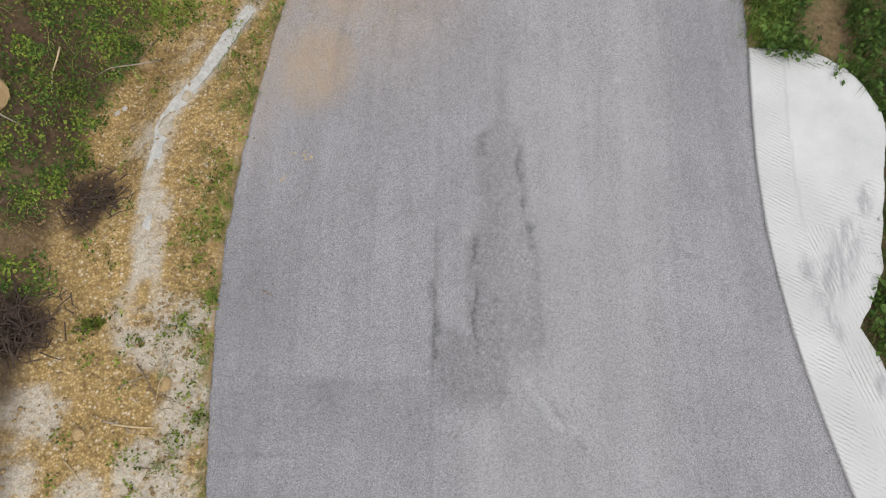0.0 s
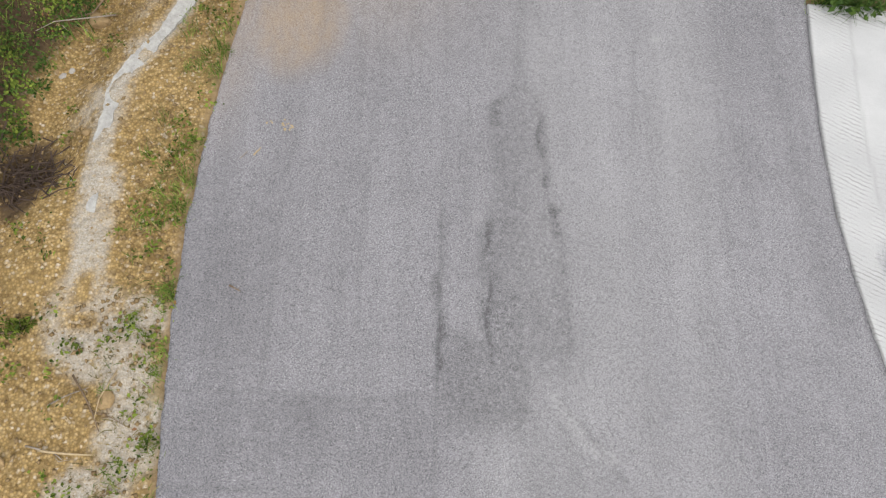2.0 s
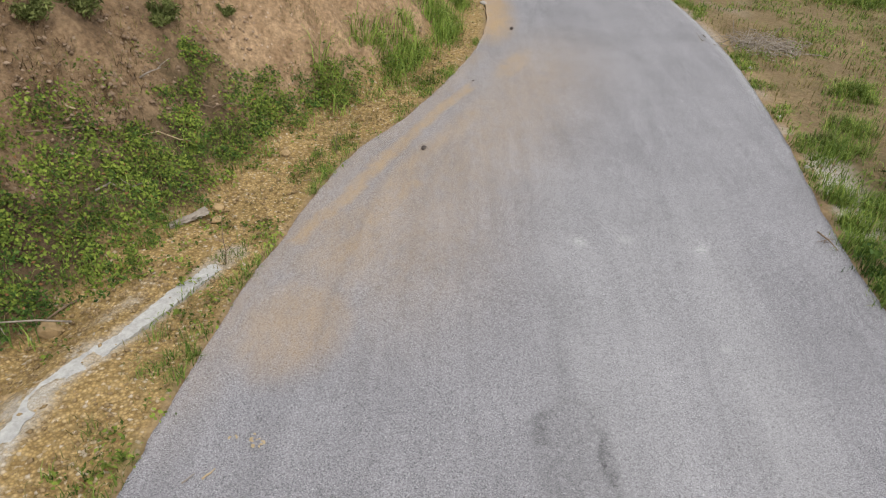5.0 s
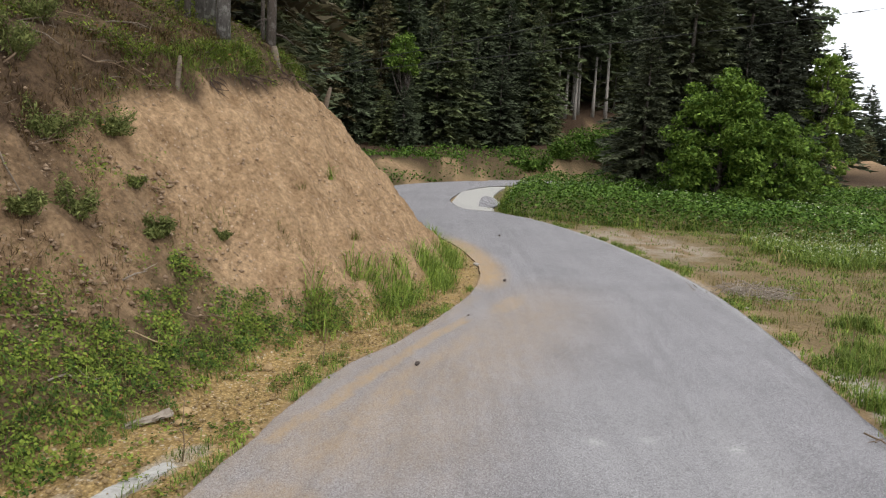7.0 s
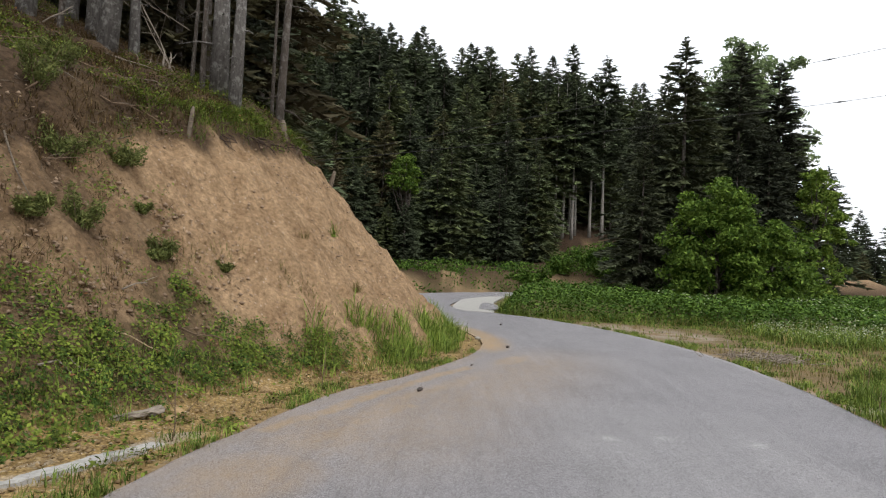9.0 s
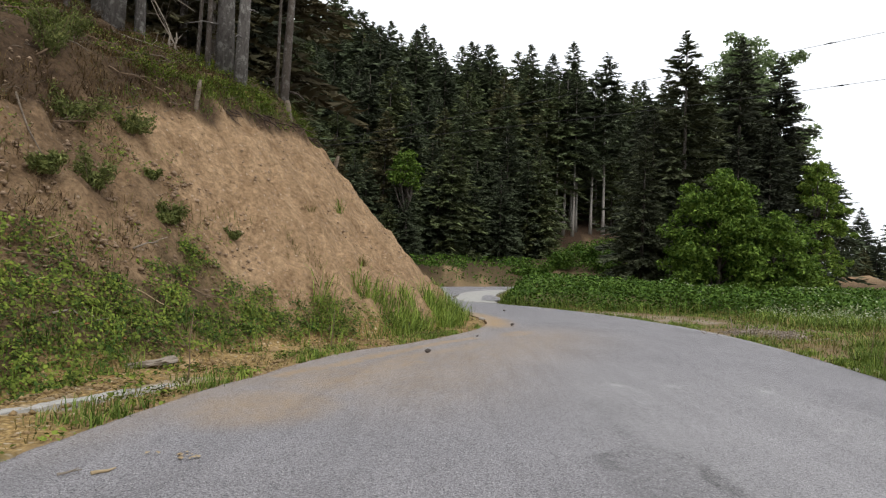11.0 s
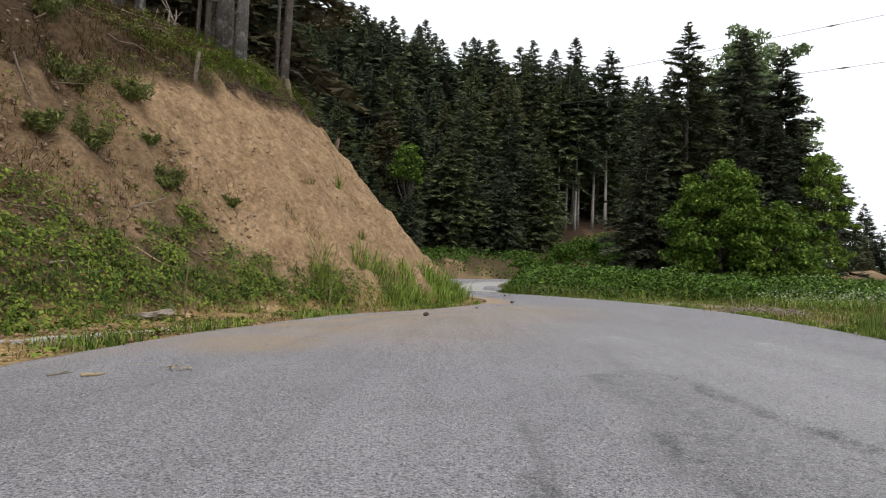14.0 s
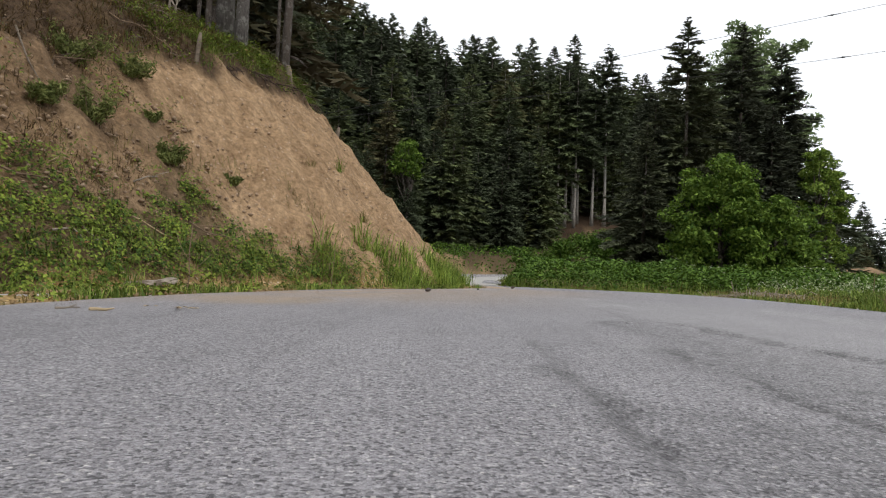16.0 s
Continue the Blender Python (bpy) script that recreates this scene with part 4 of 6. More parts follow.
slab("island_infill", [(1.55, 31.0), (2.1, 30.7), (2.5, 32.4), (2.4, 35.0), (2.0, 35.4), (1.7, 33.2)], 0.087, 0.05, "worn grey asphalt infill in the pale concrete island", ASPHALT)


# ---- trees ----
def fir_meshes(name, seed, height, reach, bare, rows, needle_mat, bark_mat, trunk_r, twigs=24, sparse=0.0, plump=1.0):
    """Trunk and crown of a fir: whorls of drooping boughs set with needle sprays."""
    rng = np.random.default_rng(seed)
    spine = [(0.02 * height * math.sin(3 * u + seed) * u * 0.4, 0.02 * height * math.cos(2 * u + seed) * u * 0.4, height * u) for u in np.linspace(0, 0.98, 9)]
    pieces = [tube(spine, [max(0.02, trunk_r * (1 - 0.93 * u) * (1.25 if u == 0 else 1)) for u in np.linspace(0, 1, 9)], 9, 0.05, rng)]
    for _ in range(int(10 + 14 * (bare / height))):
        h = rng.uniform(0.05, 1) * max(bare, 1.0)
        az = rng.uniform(0, 6.28)
        L = rng.uniform(0.25, 1.1)
        r0 = trunk_r * 0.7
        pieces.append(tube([(0, 0, h), (math.cos(az) * (r0 + L * 0.5), math.sin(az) * (r0 + L * 0.5), h - 0.05 * L), (math.cos(az) * (r0 + L), math.sin(az) * (r0 + L), h - 0.25 * L)], [0.022, 0.014, 0.005], 4))
    tv, tf = join(pieces)
    trunk = mesh_of(name + "_trunk", tv, tf, bark_mat, True)
    nb = rows * 8
    u = np.sort(rng.random(nb)) ** 0.85
    u = u[rng.random(nb) > sparse]
    nb = len(u)
    fall = 1 - u
    # tiers give the outline its steps
    tier = 0.95 + 0.05 * np.sin(u * rows * 1.9 + seed) * fall
    depth = fall * (height - bare)
    r = (reach * np.minimum(1.0, depth / (0.72 * (height - bare))) ** 0.8 * 1.05 * tier + 0.06) * np.where(u < 0.1, 0.65 + 3.5 * u, 1.0) * rng.uniform(0.68, 1.12, nb)
    az = rng.uniform(0, 2 * np.pi, nb)
    rise = 0.6 * u - 0.16 + rng.uniform(-0.2, 0.2, nb)
    q = np.arange(twigs)
    f = 0.1 + 0.9 * (q[None] + rng.random((nb, twigs))) / twigs
    d = np.stack([np.cos(az), np.sin(az), np.zeros(nb)], 1)[:, None]
    side = np.stack([-np.sin(az), np.cos(az), np.zeros(nb)], 1)[:, None]
    L = r[:, None]
    zz = (bare + (height - bare) * u)[:, None] + L * f * rise[:, None] - 0.2 * L * f * f
    P = d * (L * f)[..., None] + np.stack([np.zeros_like(zz), np.zeros_like(zz), zz], -1)
    half = 0.88 * plump * (0.17 * L * (1 - 0.5 * f) + 0.2) * rng.uniform(0.6, 1.35, f.shape) * (0.5 + 0.5 * np.minimum(1, depth / 3.5))[:, None]
    sg = np.where(q % 2 == 0, 1.0, -1.0)[None] * rng.uniform(0.25, 1.0, f.shape)
    A = d * 0.8 + side * sg[..., None] + np.stack([np.zeros_like(zz), np.zeros_like(zz), rng.uniform(-0.55, 0.35, f.shape)], -1)
    A /= np.linalg.norm(A, axis=-1)[..., None]
    P, A, half, grow = P.reshape(-1, 3), A.reshape(-1, 3), half.ravel()[:, None], f.ravel()
    k = 22
    top = rng.normal(size=(k, 3)) * 0.04 + np.array([0, 0, 1.0]) * np.linspace(height * 0.94, height * 1.0, k)[:, None]
    ta = rng.normal(size=(k, 3)) * 0.6 + np.array([0, 0, 0.7])
    P, A = np.vstack([P, top]), np.vstack([A, ta / np.linalg.norm(ta, axis=1)[:, None]])
    half, grow = np.vstack([half, np.linspace(0.3, 0.1, k)[:, None]]), np.concatenate([grow, np.ones(k)])
    nor = rng.normal(size=P.shape) * 0.9 + np.array([0, 0, 0.9])
    W = np.cross(A, nor)
    W /= np.linalg.norm(W, axis=1)[:, None] + 1e-9
    W *= half * 0.26
    # each spray: a broad triangle that ends in a point
    v = np.stack([P - W, P + W, P + A * half * 1.5], 1).reshape(-1, 3)
    fc = np.arange(len(v)).reshape(-1, 3)
    # painted light: rises towards the outer end of each bough
    g = np.clip((np.repeat(grow, 3).reshape(-1, 3) - 0.55) / 0.45, 0, 1) ** 1.5
    g[:, 2] = np.clip(g[:, 2] + 0.25, 0, 1)
    g = g.ravel()
    crown = mesh_of(name + "_crown", v, fc, needle_mat, attrs=dict(tip_light=np.stack([g, g, g, np.ones_like(g)], 1)))
    return trunk, crown


FIR_KINDS = {}


def fir_kind(key, *args, **kw):
    FIR_KINDS[key] = fir_meshes("fir_" + key, *args, **kw)


fir_kind("a", 1, 16, 3.9, 0.8, 32, NEEDLES, BARK_DARK, 0.2)
fir_kind("b", 2, 18, 4.1, 1.5, 34, NEEDLES, BARK_DARK, 0.22)
fir_kind("c", 3, 14, 3.9, 0.3, 30, NEEDLES, BARK_DARK, 0.18)
fir_kind("d", 4, 17, 3.2, 5.5, 28, NEEDLES, BARK_PALE, 0.17, sparse=0.1)
fir_kind("e", 5, 15, 4.2, 0.2, 32, NEEDLES, BARK_DARK, 0.2)
fir_kind("f", 6, 19, 3.2, 7.5, 26, NEEDLES, BARK_PALE, 0.18, sparse=0.1)
fir_kind("tall", 7, 15.6, 3.6, 0.5, 38, NEEDLES_DARK, BARK_DARK, 0.22, twigs=46, plump=0.74)
fir_kind("g", 9, 15, 3.6, 1.5, 26, NEEDLES, BARK_DARK, 0.2, twigs=14, plump=1.35)
fir_kind("h", 10, 17, 3.8, 1.5, 28, NEEDLES, BARK_DARK, 0.2, twigs=14, plump=1.35)
fir_kind("near_a", 12, 15, 3.6, 0.3, 34, NEEDLES_DARK, BARK_DARK, 0.18, twigs=46, plump=0.66)
fir_kind("near_b", 13, 17, 3.4, 2.0, 34, NEEDLES_DARK, BARK_DARK, 0.2, twigs=46, plump=0.66)
fir_kind("dark_trunk", 11, 19, 2.6, 7.5, 24, NEEDLES, BARK_DARK, 0.145, sparse=0.1)
fir_kind("trunk", 8, 19, 2.6, 8.5, 24, NEEDLES, BARK, 0.145, sparse=0.1)


def fir(key, x, y, scale=1.0, turn=0.0, label="dark green fir in the hillside forest", sink=0.25, group="hillside firs", thin=1.0):
    trunk, crown = FIR_KINDS[key]
    t = thing("fir_tree", label, "tree", group)
    t.matrix_basis = pose(x, y, gz(x, y) - sink, 0, 0, turn) @ Matrix.Diagonal((scale * thin, scale * thin, scale, 1))
    part("trunk", trunk, t)
    part("crown", crown, t)
    return t


def plant_forest():
    rng = random.Random(12)
    placed = []

    def put(key, x, y, s, **kw):
        placed.append((x, y))
        fir(key, x, y, s, rng.uniform(0, 360), **kw)

    # pale bare stems at the forest edge beside the far bank
    for x, y, k, s in ((10.6, 69.5, "d", 0.95), (11.6, 70.5, "f", 0.9), (12.4, 69.8, "f", 0.85), (13.0, 71.5, "d", 0.9), (14.4, 71.0, "f", 0.9), (15.7, 71.2, "f", 1.0), (9.6, 70.0, "d", 0.85), (12.8, 73.5, "d", 1.0)):
        put(k, x, y, s, label="fir with a pale bare lower trunk at the forest edge", group="bare-stemmed firs")
    # dense edge row, then ranks up the slope
    edge = catmull([(-24, 38), (-15, 46), (-7.5, 53), (-1, 56.5), (5, 60), (9, 64)], 12)
    for i in range(0, len(edge), 3):
        x, y = edge[i]
        put(rng.choice("acea"), x + rng.uniform(-0.8, 0.8), y + rng.uniform(-1, 1), rng.uniform(0.42, 0.72))
    put("c", -3.1, 51.6, 0.34)
    put("e", -4.4, 52.2, 0.3)
    tries = 0
    while len(placed) < 225 and tries < 20000:
        tries += 1
        y = rng.uniform(50, 93)
        x = rng.uniform(-0.34, 0.5) * y
        lim = np.interp(x, [-40, -24, -15, -7.5, -1, 5, 9, 16, 24, 40], [30, 41, 49, 56, 59, 63, 68, 73.5, 74, 78])
        if y < lim or x > 0.36 * y + 1:
            continue
        gap = 2.3
        if any((x - a) ** 2 + (y - b) ** 2 < gap * gap for a, b in placed):
            continue
        deep = y - lim
        size = rng.uniform(0.78, 1.08) * (1.18 if 4 < x < 16 else 1.04) * (0.62 + 0.38 * min(1.0, deep / 12))
        put(rng.choice("abcaecd" if deep < 9 else "ghg"), x, y, size)
    put("b", 8.3, 75.0, 1.02)
    put("b", 2.6, 79.0, 1.05)
    # behind the crest of the near bank
    for x, y, k, s in ((-9.5, 17.5, "near_b", 0.9), (-8.0, 20.5, "near_b", 0.9), (-6.0, 22.0, "near_b", 0.85), (-11.5, 22.0, "near_b", 1.0), (-13.5, 17.0, "near_b", 1.0), (-9.0, 25.5, "near_a", 1.0), (-12.5, 27.0, "b", 1.0), (-6.8, 27.5, "near_a", 0.75), (-16, 22, "a", 1.0), (-15.5, 30, "a", 1), (-10, 32, "near_a", 0.9), (-19, 27, "b", 1.0), (-13, 37, "a", 0.9), (-18, 36, "b", 1), (-9.5, 39.5, "c", 0.9), (-22, 32, "a", 1.05)):
        put(k, x, y, s, label="dark fir behind the crest of the cut bank", group="firs above the bank")


def plant_understory():
    rng = random.Random(31)
    spots = []
    while len(spots) < 18:
        x, y = rng.uniform(-17, -4.6), rng.uniform(15.5, 30)
        if x > -4.6 - 0.12 * (y - 15) - 0.3 * max(0, y - 20) or x < -0.62 * y or any(math.dist((x, y), q) < 1.6 for q in spots):
            continue
        spots.append((x, y))
        fir("near_a", x, y, rng.uniform(0.4, 0.7), rng.uniform(0, 360), label="young dark fir crowding behind the trunks above the bank", group="young firs above the bank")


def plant_near_trunks():
    rng = random.Random(5)
    for x, y, r, s in ((-4.43, 13.6, 1.08, 1.0), (-3.97, 13.11, 0.74, 0.95), (-3.5, 14.5, 0.58, 0.95), (-6.14, 12.64, 1.08, 1.0), (-5.91, 13.24, 0.62, 0.9), (-6.8, 13.44, 0.85, 1.0), (-4.7, 13.44, 0.36, 0.8), (-5.0, 13.7, 0.25, 0.7), (-3.75, 14.9, 0.25, 0.7), (-7.43, 12.37, 1.0, 1.0), (-7.0, 12.65, 0.32, 0.8), (-8.3, 12.2, 0.9, 1.0), (-5.4, 15.6, 0.6, 0.9), (-7.8, 14.4, 0.9, 1.0)):
        trunk, crown = FIR_KINDS["trunk" if r > 0.6 else "dark_trunk"]
        t = thing("fir_tree", "grey lichened fir trunk standing on top of the cut bank" if r > 0.6 else "slim dark fir trunk standing on top of the cut bank", "tree", "firs above the bank")
        t.matrix_basis = pose(x, y, gz(x, y) - 0.3, rng.uniform(-1.5, 1.5), rng.uniform(0, 3), rng.uniform(0, 360)) @ Matrix.Diagonal((r, r, s, 1))
        part("trunk", trunk, t, "grey bark with lichen and dead branch stubs" if r > 0.6 else "dark rough bark")
        part("crown", crown, t)


def plant_right_group():
    for x, y, s, turn in ((13.65, 41.3, 1.02, 20), (17.8, 43.5, 1.055, 130), (20.8, 44.5, 1.0, 250), (15.6, 45.0, 0.9, 60), (19.4, 46.5, 0.98, 10), (10.6, 38.5, 0.58, 80), (11.8, 41.0, 0.72, 180), (12.8, 46.0, 0.85, 90), (16.4, 40.2, 0.62, 15), (18.8, 41.5, 0.7, 70), (20.4, 43.5, 0.66, 200), (22.8, 46.5, 0.72, 200)):
        fir("tall", x, y, s, turn, label="tall dark fir in the clump beyond the thicket", group="firs beyond the thicket")
    for x, y, k, s in ((35.7, 66, "c", 0.9), (58.3, 101, "e", 0.55), (61.5, 103, "a", 0.65), (65.0, 101, "a", 0.85), (63, 107, "b", 0.7), (69, 104, "a", 1.0), (61, 109, "c", 0.6), (57.5, 97, "c", 0.42), (60.0, 98, "e", 0.5), (62.2, 96, "c", 0.62), (64.6, 98, "e", 0.7), (67.0, 96, "c", 0.8)):
        fir(k, x, y, s, 40 * s, label="distant dark fir beside the soil mound", group="distant firs")


def broadleaf(name, x, y, height, width, base, seed, mat, count, leaf, label, bark=BARK_DARK, hue_gap=0.25):
    """A broadleaved tree: forked limbs carrying clumps of folded leaves with gaps between."""
    rng = np.random.default_rng(seed)
    pieces = [tube([(0, 0, -0.3), (0.1, 0.05, height * 0.25), (0.05, 0.15, height * 0.5), (0.2, 0.1, height * 0.8)], [0.03 * height, 0.024 * height, 0.016 * height, 0.005 * height], 8, 0.06, rng)]
    clumps = []
    n = 30
    for k in range(n):
        az, u = 2.4 * k + rng.uniform(-0.4, 0.4), (k + 0.5) / n
        zc = base + (height - base) * (0.06 + 0.92 * u)
        rr = width * 0.5 * math.sqrt(max(0.05, 1 - (abs(2 * u - 0.75) / 1.3) ** 2)) * rng.uniform(0.5, 1.0)
        tip = np.array([math.cos(az) * rr, math.sin(az) * rr, zc])
        root = np.array([0.1, 0.1, max(0.3, zc - 0.35 * height * rng.uniform(0.6, 1))])
        mid = root * 0.45 + tip * 0.55 + np.array([0, 0, -0.04 * height])
        pieces.append(tube([root, mid, tip], [0.009 * height, 0.006 * height, 0.002 * height], 5))
        for _ in range(5):
            clumps.append((tip + rng.normal(size=3) * width * 0.085, width * rng.uniform(0.07, 0.14)))
    cs = []
    per = count // len(clumps)
    for c, r in clumps:
        d = rng.normal(size=(per, 3))
        d /= np.linalg.norm(d, axis=1)[:, None]
        cs.append(c + d * r * (rng.random((per, 1)) ** 0.4) * np.array([1.25, 1.25, 0.75]))
    cs = np.vstack(cs)
    v, f = leaves(cs, leaf * rng.uniform(0.7, 1.3, len(cs)), rng, up=0.45, aspect=0.5)
    t = thing(name, label, "tree", at=(x, y, gz(x, y)))
    tv, tf = join(pieces)
    part("trunk", mesh_of("trunk", tv, tf, bark, True), t)
    part("crown", mesh_of("crown", v, f, mat), t)
    return t


plant_forest()
plant_understory()
plant_near_trunks()
plant_right_group()
broadleaf("walnut_tree", 13.0, 34.0, 5.3, 4.5, 0.1, 41, LEAF_BUSH, 24000, 0.22, "broad bright green walnut-like tree rising from the thicket")
broadleaf("young_walnut_tree", 21.9, 42.0, 8.2, 2.9, 0.2, 42, LEAF_YOUNG, 9000, 0.24, "slender light green broadleaved tree behind the thicket")
broadleaf("tall_broadleaf_tree", 21.4, 52.0, 17.9, 8.0, 5.0, 43, LEAF_PALE, 20000, 0.38, "tall pale green broadleaved tree behind the firs", BARK)
broadleaf("young_broadleaf_tree", -3.4, 53.3, 8.0, 2.3, 5.3, 44, LEAF_BUSH, 2600, 0.28, "small bright green broadleaved tree at the forest edge")
broadleaf("spreading_walnut_tree", 15.3, 33.2, 3.9, 3.3, 0.1, 46, LEAF_BUSH, 11000, 0.22, "lower spreading walnut-like tree beside the taller one")
broadleaf("low_thicket_tree", 17.2, 35.5, 1.9, 3.0, 0.1, 45, LEAF_BUSH, 5000, 0.2, "low spreading green shrub at the foot of the walnut tree")


# ---- low plants ----
def plant_brambles():
    rng = np.random.default_rng(51)

    def keep(i, x, y, dice):
        foot = np.interp(i["yl"], *FOOT)
        d = i["dl"] - foot
        wide = np.interp(i["yl"], [1, 4, 5.0, 5.7, 7.4, 8.2, 8.7, 9.5, 11], [3.0, 2.6, 1.5, 1.05, 1.0, 0.85, 0.6, 0.45, 0.1])
        patch = value_noise(x, y, 0.3, 61) * 0.55 + value_noise(x, y, 0.8, 62) * 0.45 + 0.16 * smooth(6.8, 5.8, y) * smooth(3.5, 4.5, y) * smooth(-4.9, -4.3, x) + 0.1 * smooth(0.8, 0.2, d)
        return i["left"] & (d > -0.05 + 0.2 * value_noise(x, y, 0.4, 63)) & (d < wide * (0.7 + 0.5 * value_noise(x, y, 0.5, 64))) & (dice < np.where(y < 5.0, 0.62, 1.0) * np.maximum(0.03 + 0.65 * smooth(0.48, 0.6, patch + 0.07 * smooth(5.2, 6.0, y)), np.where((y > 4.5) & (y < 6.5) & (x > -4.6) & (i["rise"] < 1.1), 0.12, 0))) & ~((y < 1.9) & (x > -4.4)) | i["left"] & (np.minimum(np.hypot(x - (-3.48), y - 6.17), np.hypot(x - (-3.45), y - 5.63)) < 0.35 + 0.5 * value_noise(x, y, 0.3, 65)) & (dice < 0.3)

    # leafy clumps, each a low dome of toothed leaves
    p = scatter(rng, 28000, -7.0, 0.5, 1.2, 12.5, keep)
    cs, ss, dim = [], [], []
    for x, y, z in p:
        n = int(rng.integers(16, 36))
        dim.append(np.full(n, rng.random() < (0.6 if y < 5.3 else 0.2)))
        r, h = rng.uniform(0.06, 0.17), rng.uniform(0.04, 0.24)
        a, u = rng.uniform(0, 6.28, n), np.sqrt(rng.random(n))
        q = np.stack([x + r * u * np.cos(a), y + r * u * np.sin(a), z + h * (1 - u * u) * rng.uniform(0.5, 1.0, n)], 1)
        cs.append(q)
        ss.append(rng.uniform(0.022, 0.05, n) * rng.uniform(0.75, 1.2))
    cs, ss = np.vstack(cs), np.concatenate(ss)
    zz, _ = land(cs[:, 0], cs[:, 1])
    cs[:, 2] = np.maximum(cs[:, 2], zz + 0.015)
    dim = np.concatenate(dim)
    stuff("bramble_cover", leaves(cs[~dim], ss[~dim], rng, up=0.66, aspect=0.62, facing=(0.55, -0.3, 0.78)), LEAF_BRAMBLE, "bright green bramble and weed cover at the foot of the bank", "brambles")
    # part of the same brambles in a darker leaf, shade put into colour
    stuff("old_bramble_cover", leaves(cs[dim], ss[dim], rng, up=0.6, aspect=0.5, facing=(0.5, -0.3, 0.8)), RANK, "bramble leaves at the foot of the bank in a darker, shaded colour", "brambles")
    # grass shoots standing among them
    p = scatter(rng, 700, -4.6, -1.6, 4.2, 9.4, lambda i, x, y, dice: i["left"] & (i["dl"] > np.interp(i["yl"], *FOOT) - 0.1) & (i["rise"] < 0.5) & (dice < 0.35 + 0.6 * (np.hypot(x + 3.0, y - 6.0) < 0.5)))
    stuff("bramble_grass", tufts(rng, p, 16, 0.1, 0.32, 0.05, 0.7, 0.009), GRASS, "green grass shoots among the brambles", "grass")


def tufts(rng, spots, per, low, high, spread, lean=0.35, width=0.011):
    roots, lens = [], []
    for x, y, z in spots:
        n = int(rng.integers(per // 2, per + 1))
        roots.append(rng.normal(size=(n, 3)) * np.array([spread, spread, 0]) + np.array([x, y, z]))
        lens.append(rng.uniform(low, high, n) * rng.uniform(0.7, 1.1))
    roots = np.vstack(roots)
    roots[:, 2] = land(roots[:, 0], roots[:, 1])[0] - 0.01
    return blades(roots, np.concatenate(lens), rng, lean, width)


def plant_grass():
    rng = np.random.default_rng(71)
    # tall grass where the cut meets the verge near the bend
    p = scatter(rng, 1500, -3.0, 1.2, 8.4, 17.0, lambda i, x, y, dice: i["left"] & (i["dl"] > np.interp(i["yl"], *FOOT) - 0.12) & (i["dl"] < np.interp(i["yl"], *FOOT) + np.interp(i["yl"], [8.6, 9.4, 10, 15], [0.2, 0.55, 0.5, 0.35])) & (dice < 0.75 * smooth(0.32, 0.54, value_noise(x, y, 0.5, 72))))
    stuff("tall_grass", tufts(rng, p, 50, 0.12, 0.52, 0.1, 0.8, 0.013), GRASS_FRESH, "tall fresh green grass along the foot of the cut bank", "grass")
    # thin weedy line beside the asphalt
    p = scatter(rng, 26000, -3.6, 1.0, -1.5, 13.0, lambda i, x, y, dice: i["left"] & (i["dl"] > 0.015) & (i["dl"] < 0.5) & (dice < smooth(0.3, 0.6, value_noise(x, y, 0.4, 73)) * np.where(i["dl"] < 0.12, 0.6, 0.16) * np.where(y < 1.7, 0.35, 1)))
    stuff("verge_grass", tufts(rng, p, 18, 0.03, 0.14, 0.035, 0.6, 0.008), GRASS, "low green grass and weeds along the asphalt edge", "grass")
    p2 = scatter(rng, 7000, -3.6, 1.0, -1.5, 13.0, lambda i, x, y, dice: i["left"] & (i["dl"] > 0.05) & (i["dl"] < 0.6) & (dice < 0.3))
    stuff("verge_dry_grass", tufts(rng, p2, 10, 0.03, 0.1, 0.05, 0.8, 0.007), GRASS_DRY, "yellowed dry grass in the gravel verge", "grass")
    p = scatter(rng, 5000, -5.5, 0.3, 2.5, 10.5, lambda i, x, y, dice: i["left"] & (i["dl"] > np.interp(i["yl"], *FOOT)) & (i["rise"] < 1.6) & (dice < 0.55 * smooth(0.3, 0.6, value_noise(x, y, 0.6, 82))))
    stuff("bank_dry_grass", tufts(rng, p, 7, 0.05, 0.2, 0.06, 1.0, 0.007), GRASS_DRY, "dead stalks and dry grass among the brambles", "grass")
    # weeds: small leafy plants in the gravel
    p = scatter(rng, 3000, -3.9, 0.8, -1.5, 12.0, lambda i, x, y, dice: i["left"] & (i["dl"] > 0.03) & (i["dl"] < 1.5) & (dice < np.where(i["dl"] < 0.3, 0.9, 0.4) * smooth(0.4, 0.62, value_noise(x, y, 0.35, 74))))
    cs = np.vstack([rng.normal(size=(14, 3)) * np.array([0.05, 0.05, 0.015]) + q + np.array([0, 0, 0.03]) for q in p])
    stuff("verge_weeds", leaves(cs, rng.uniform(0.02, 0.055, len(cs)), rng, 0.6, 0.6), LEAF_BRAMBLE, "small green weeds dotted over the gravel verge", "weeds")
    # the brow of the bank
    p = scatter(rng, 60000, -7.5, -1.8, 7.5, 19.5, lambda i, x, y, dice: i["left"] & (i["over"] > -0.03) & (i["over"] < 1.3) & (dice < smooth(0.2, 0.5, value_noise(x, y, 0.6, 75)) * np.where(y < 10.3, 0.03, 0.34) * smooth(0.5, 0.0, i["over"])))
    stuff("brow_grass", tufts(rng, p, 12, 0.05, 0.22, 0.05, 1.0, 0.009), GRASS, "green grass fringe on the brow of the cut bank", "grass")
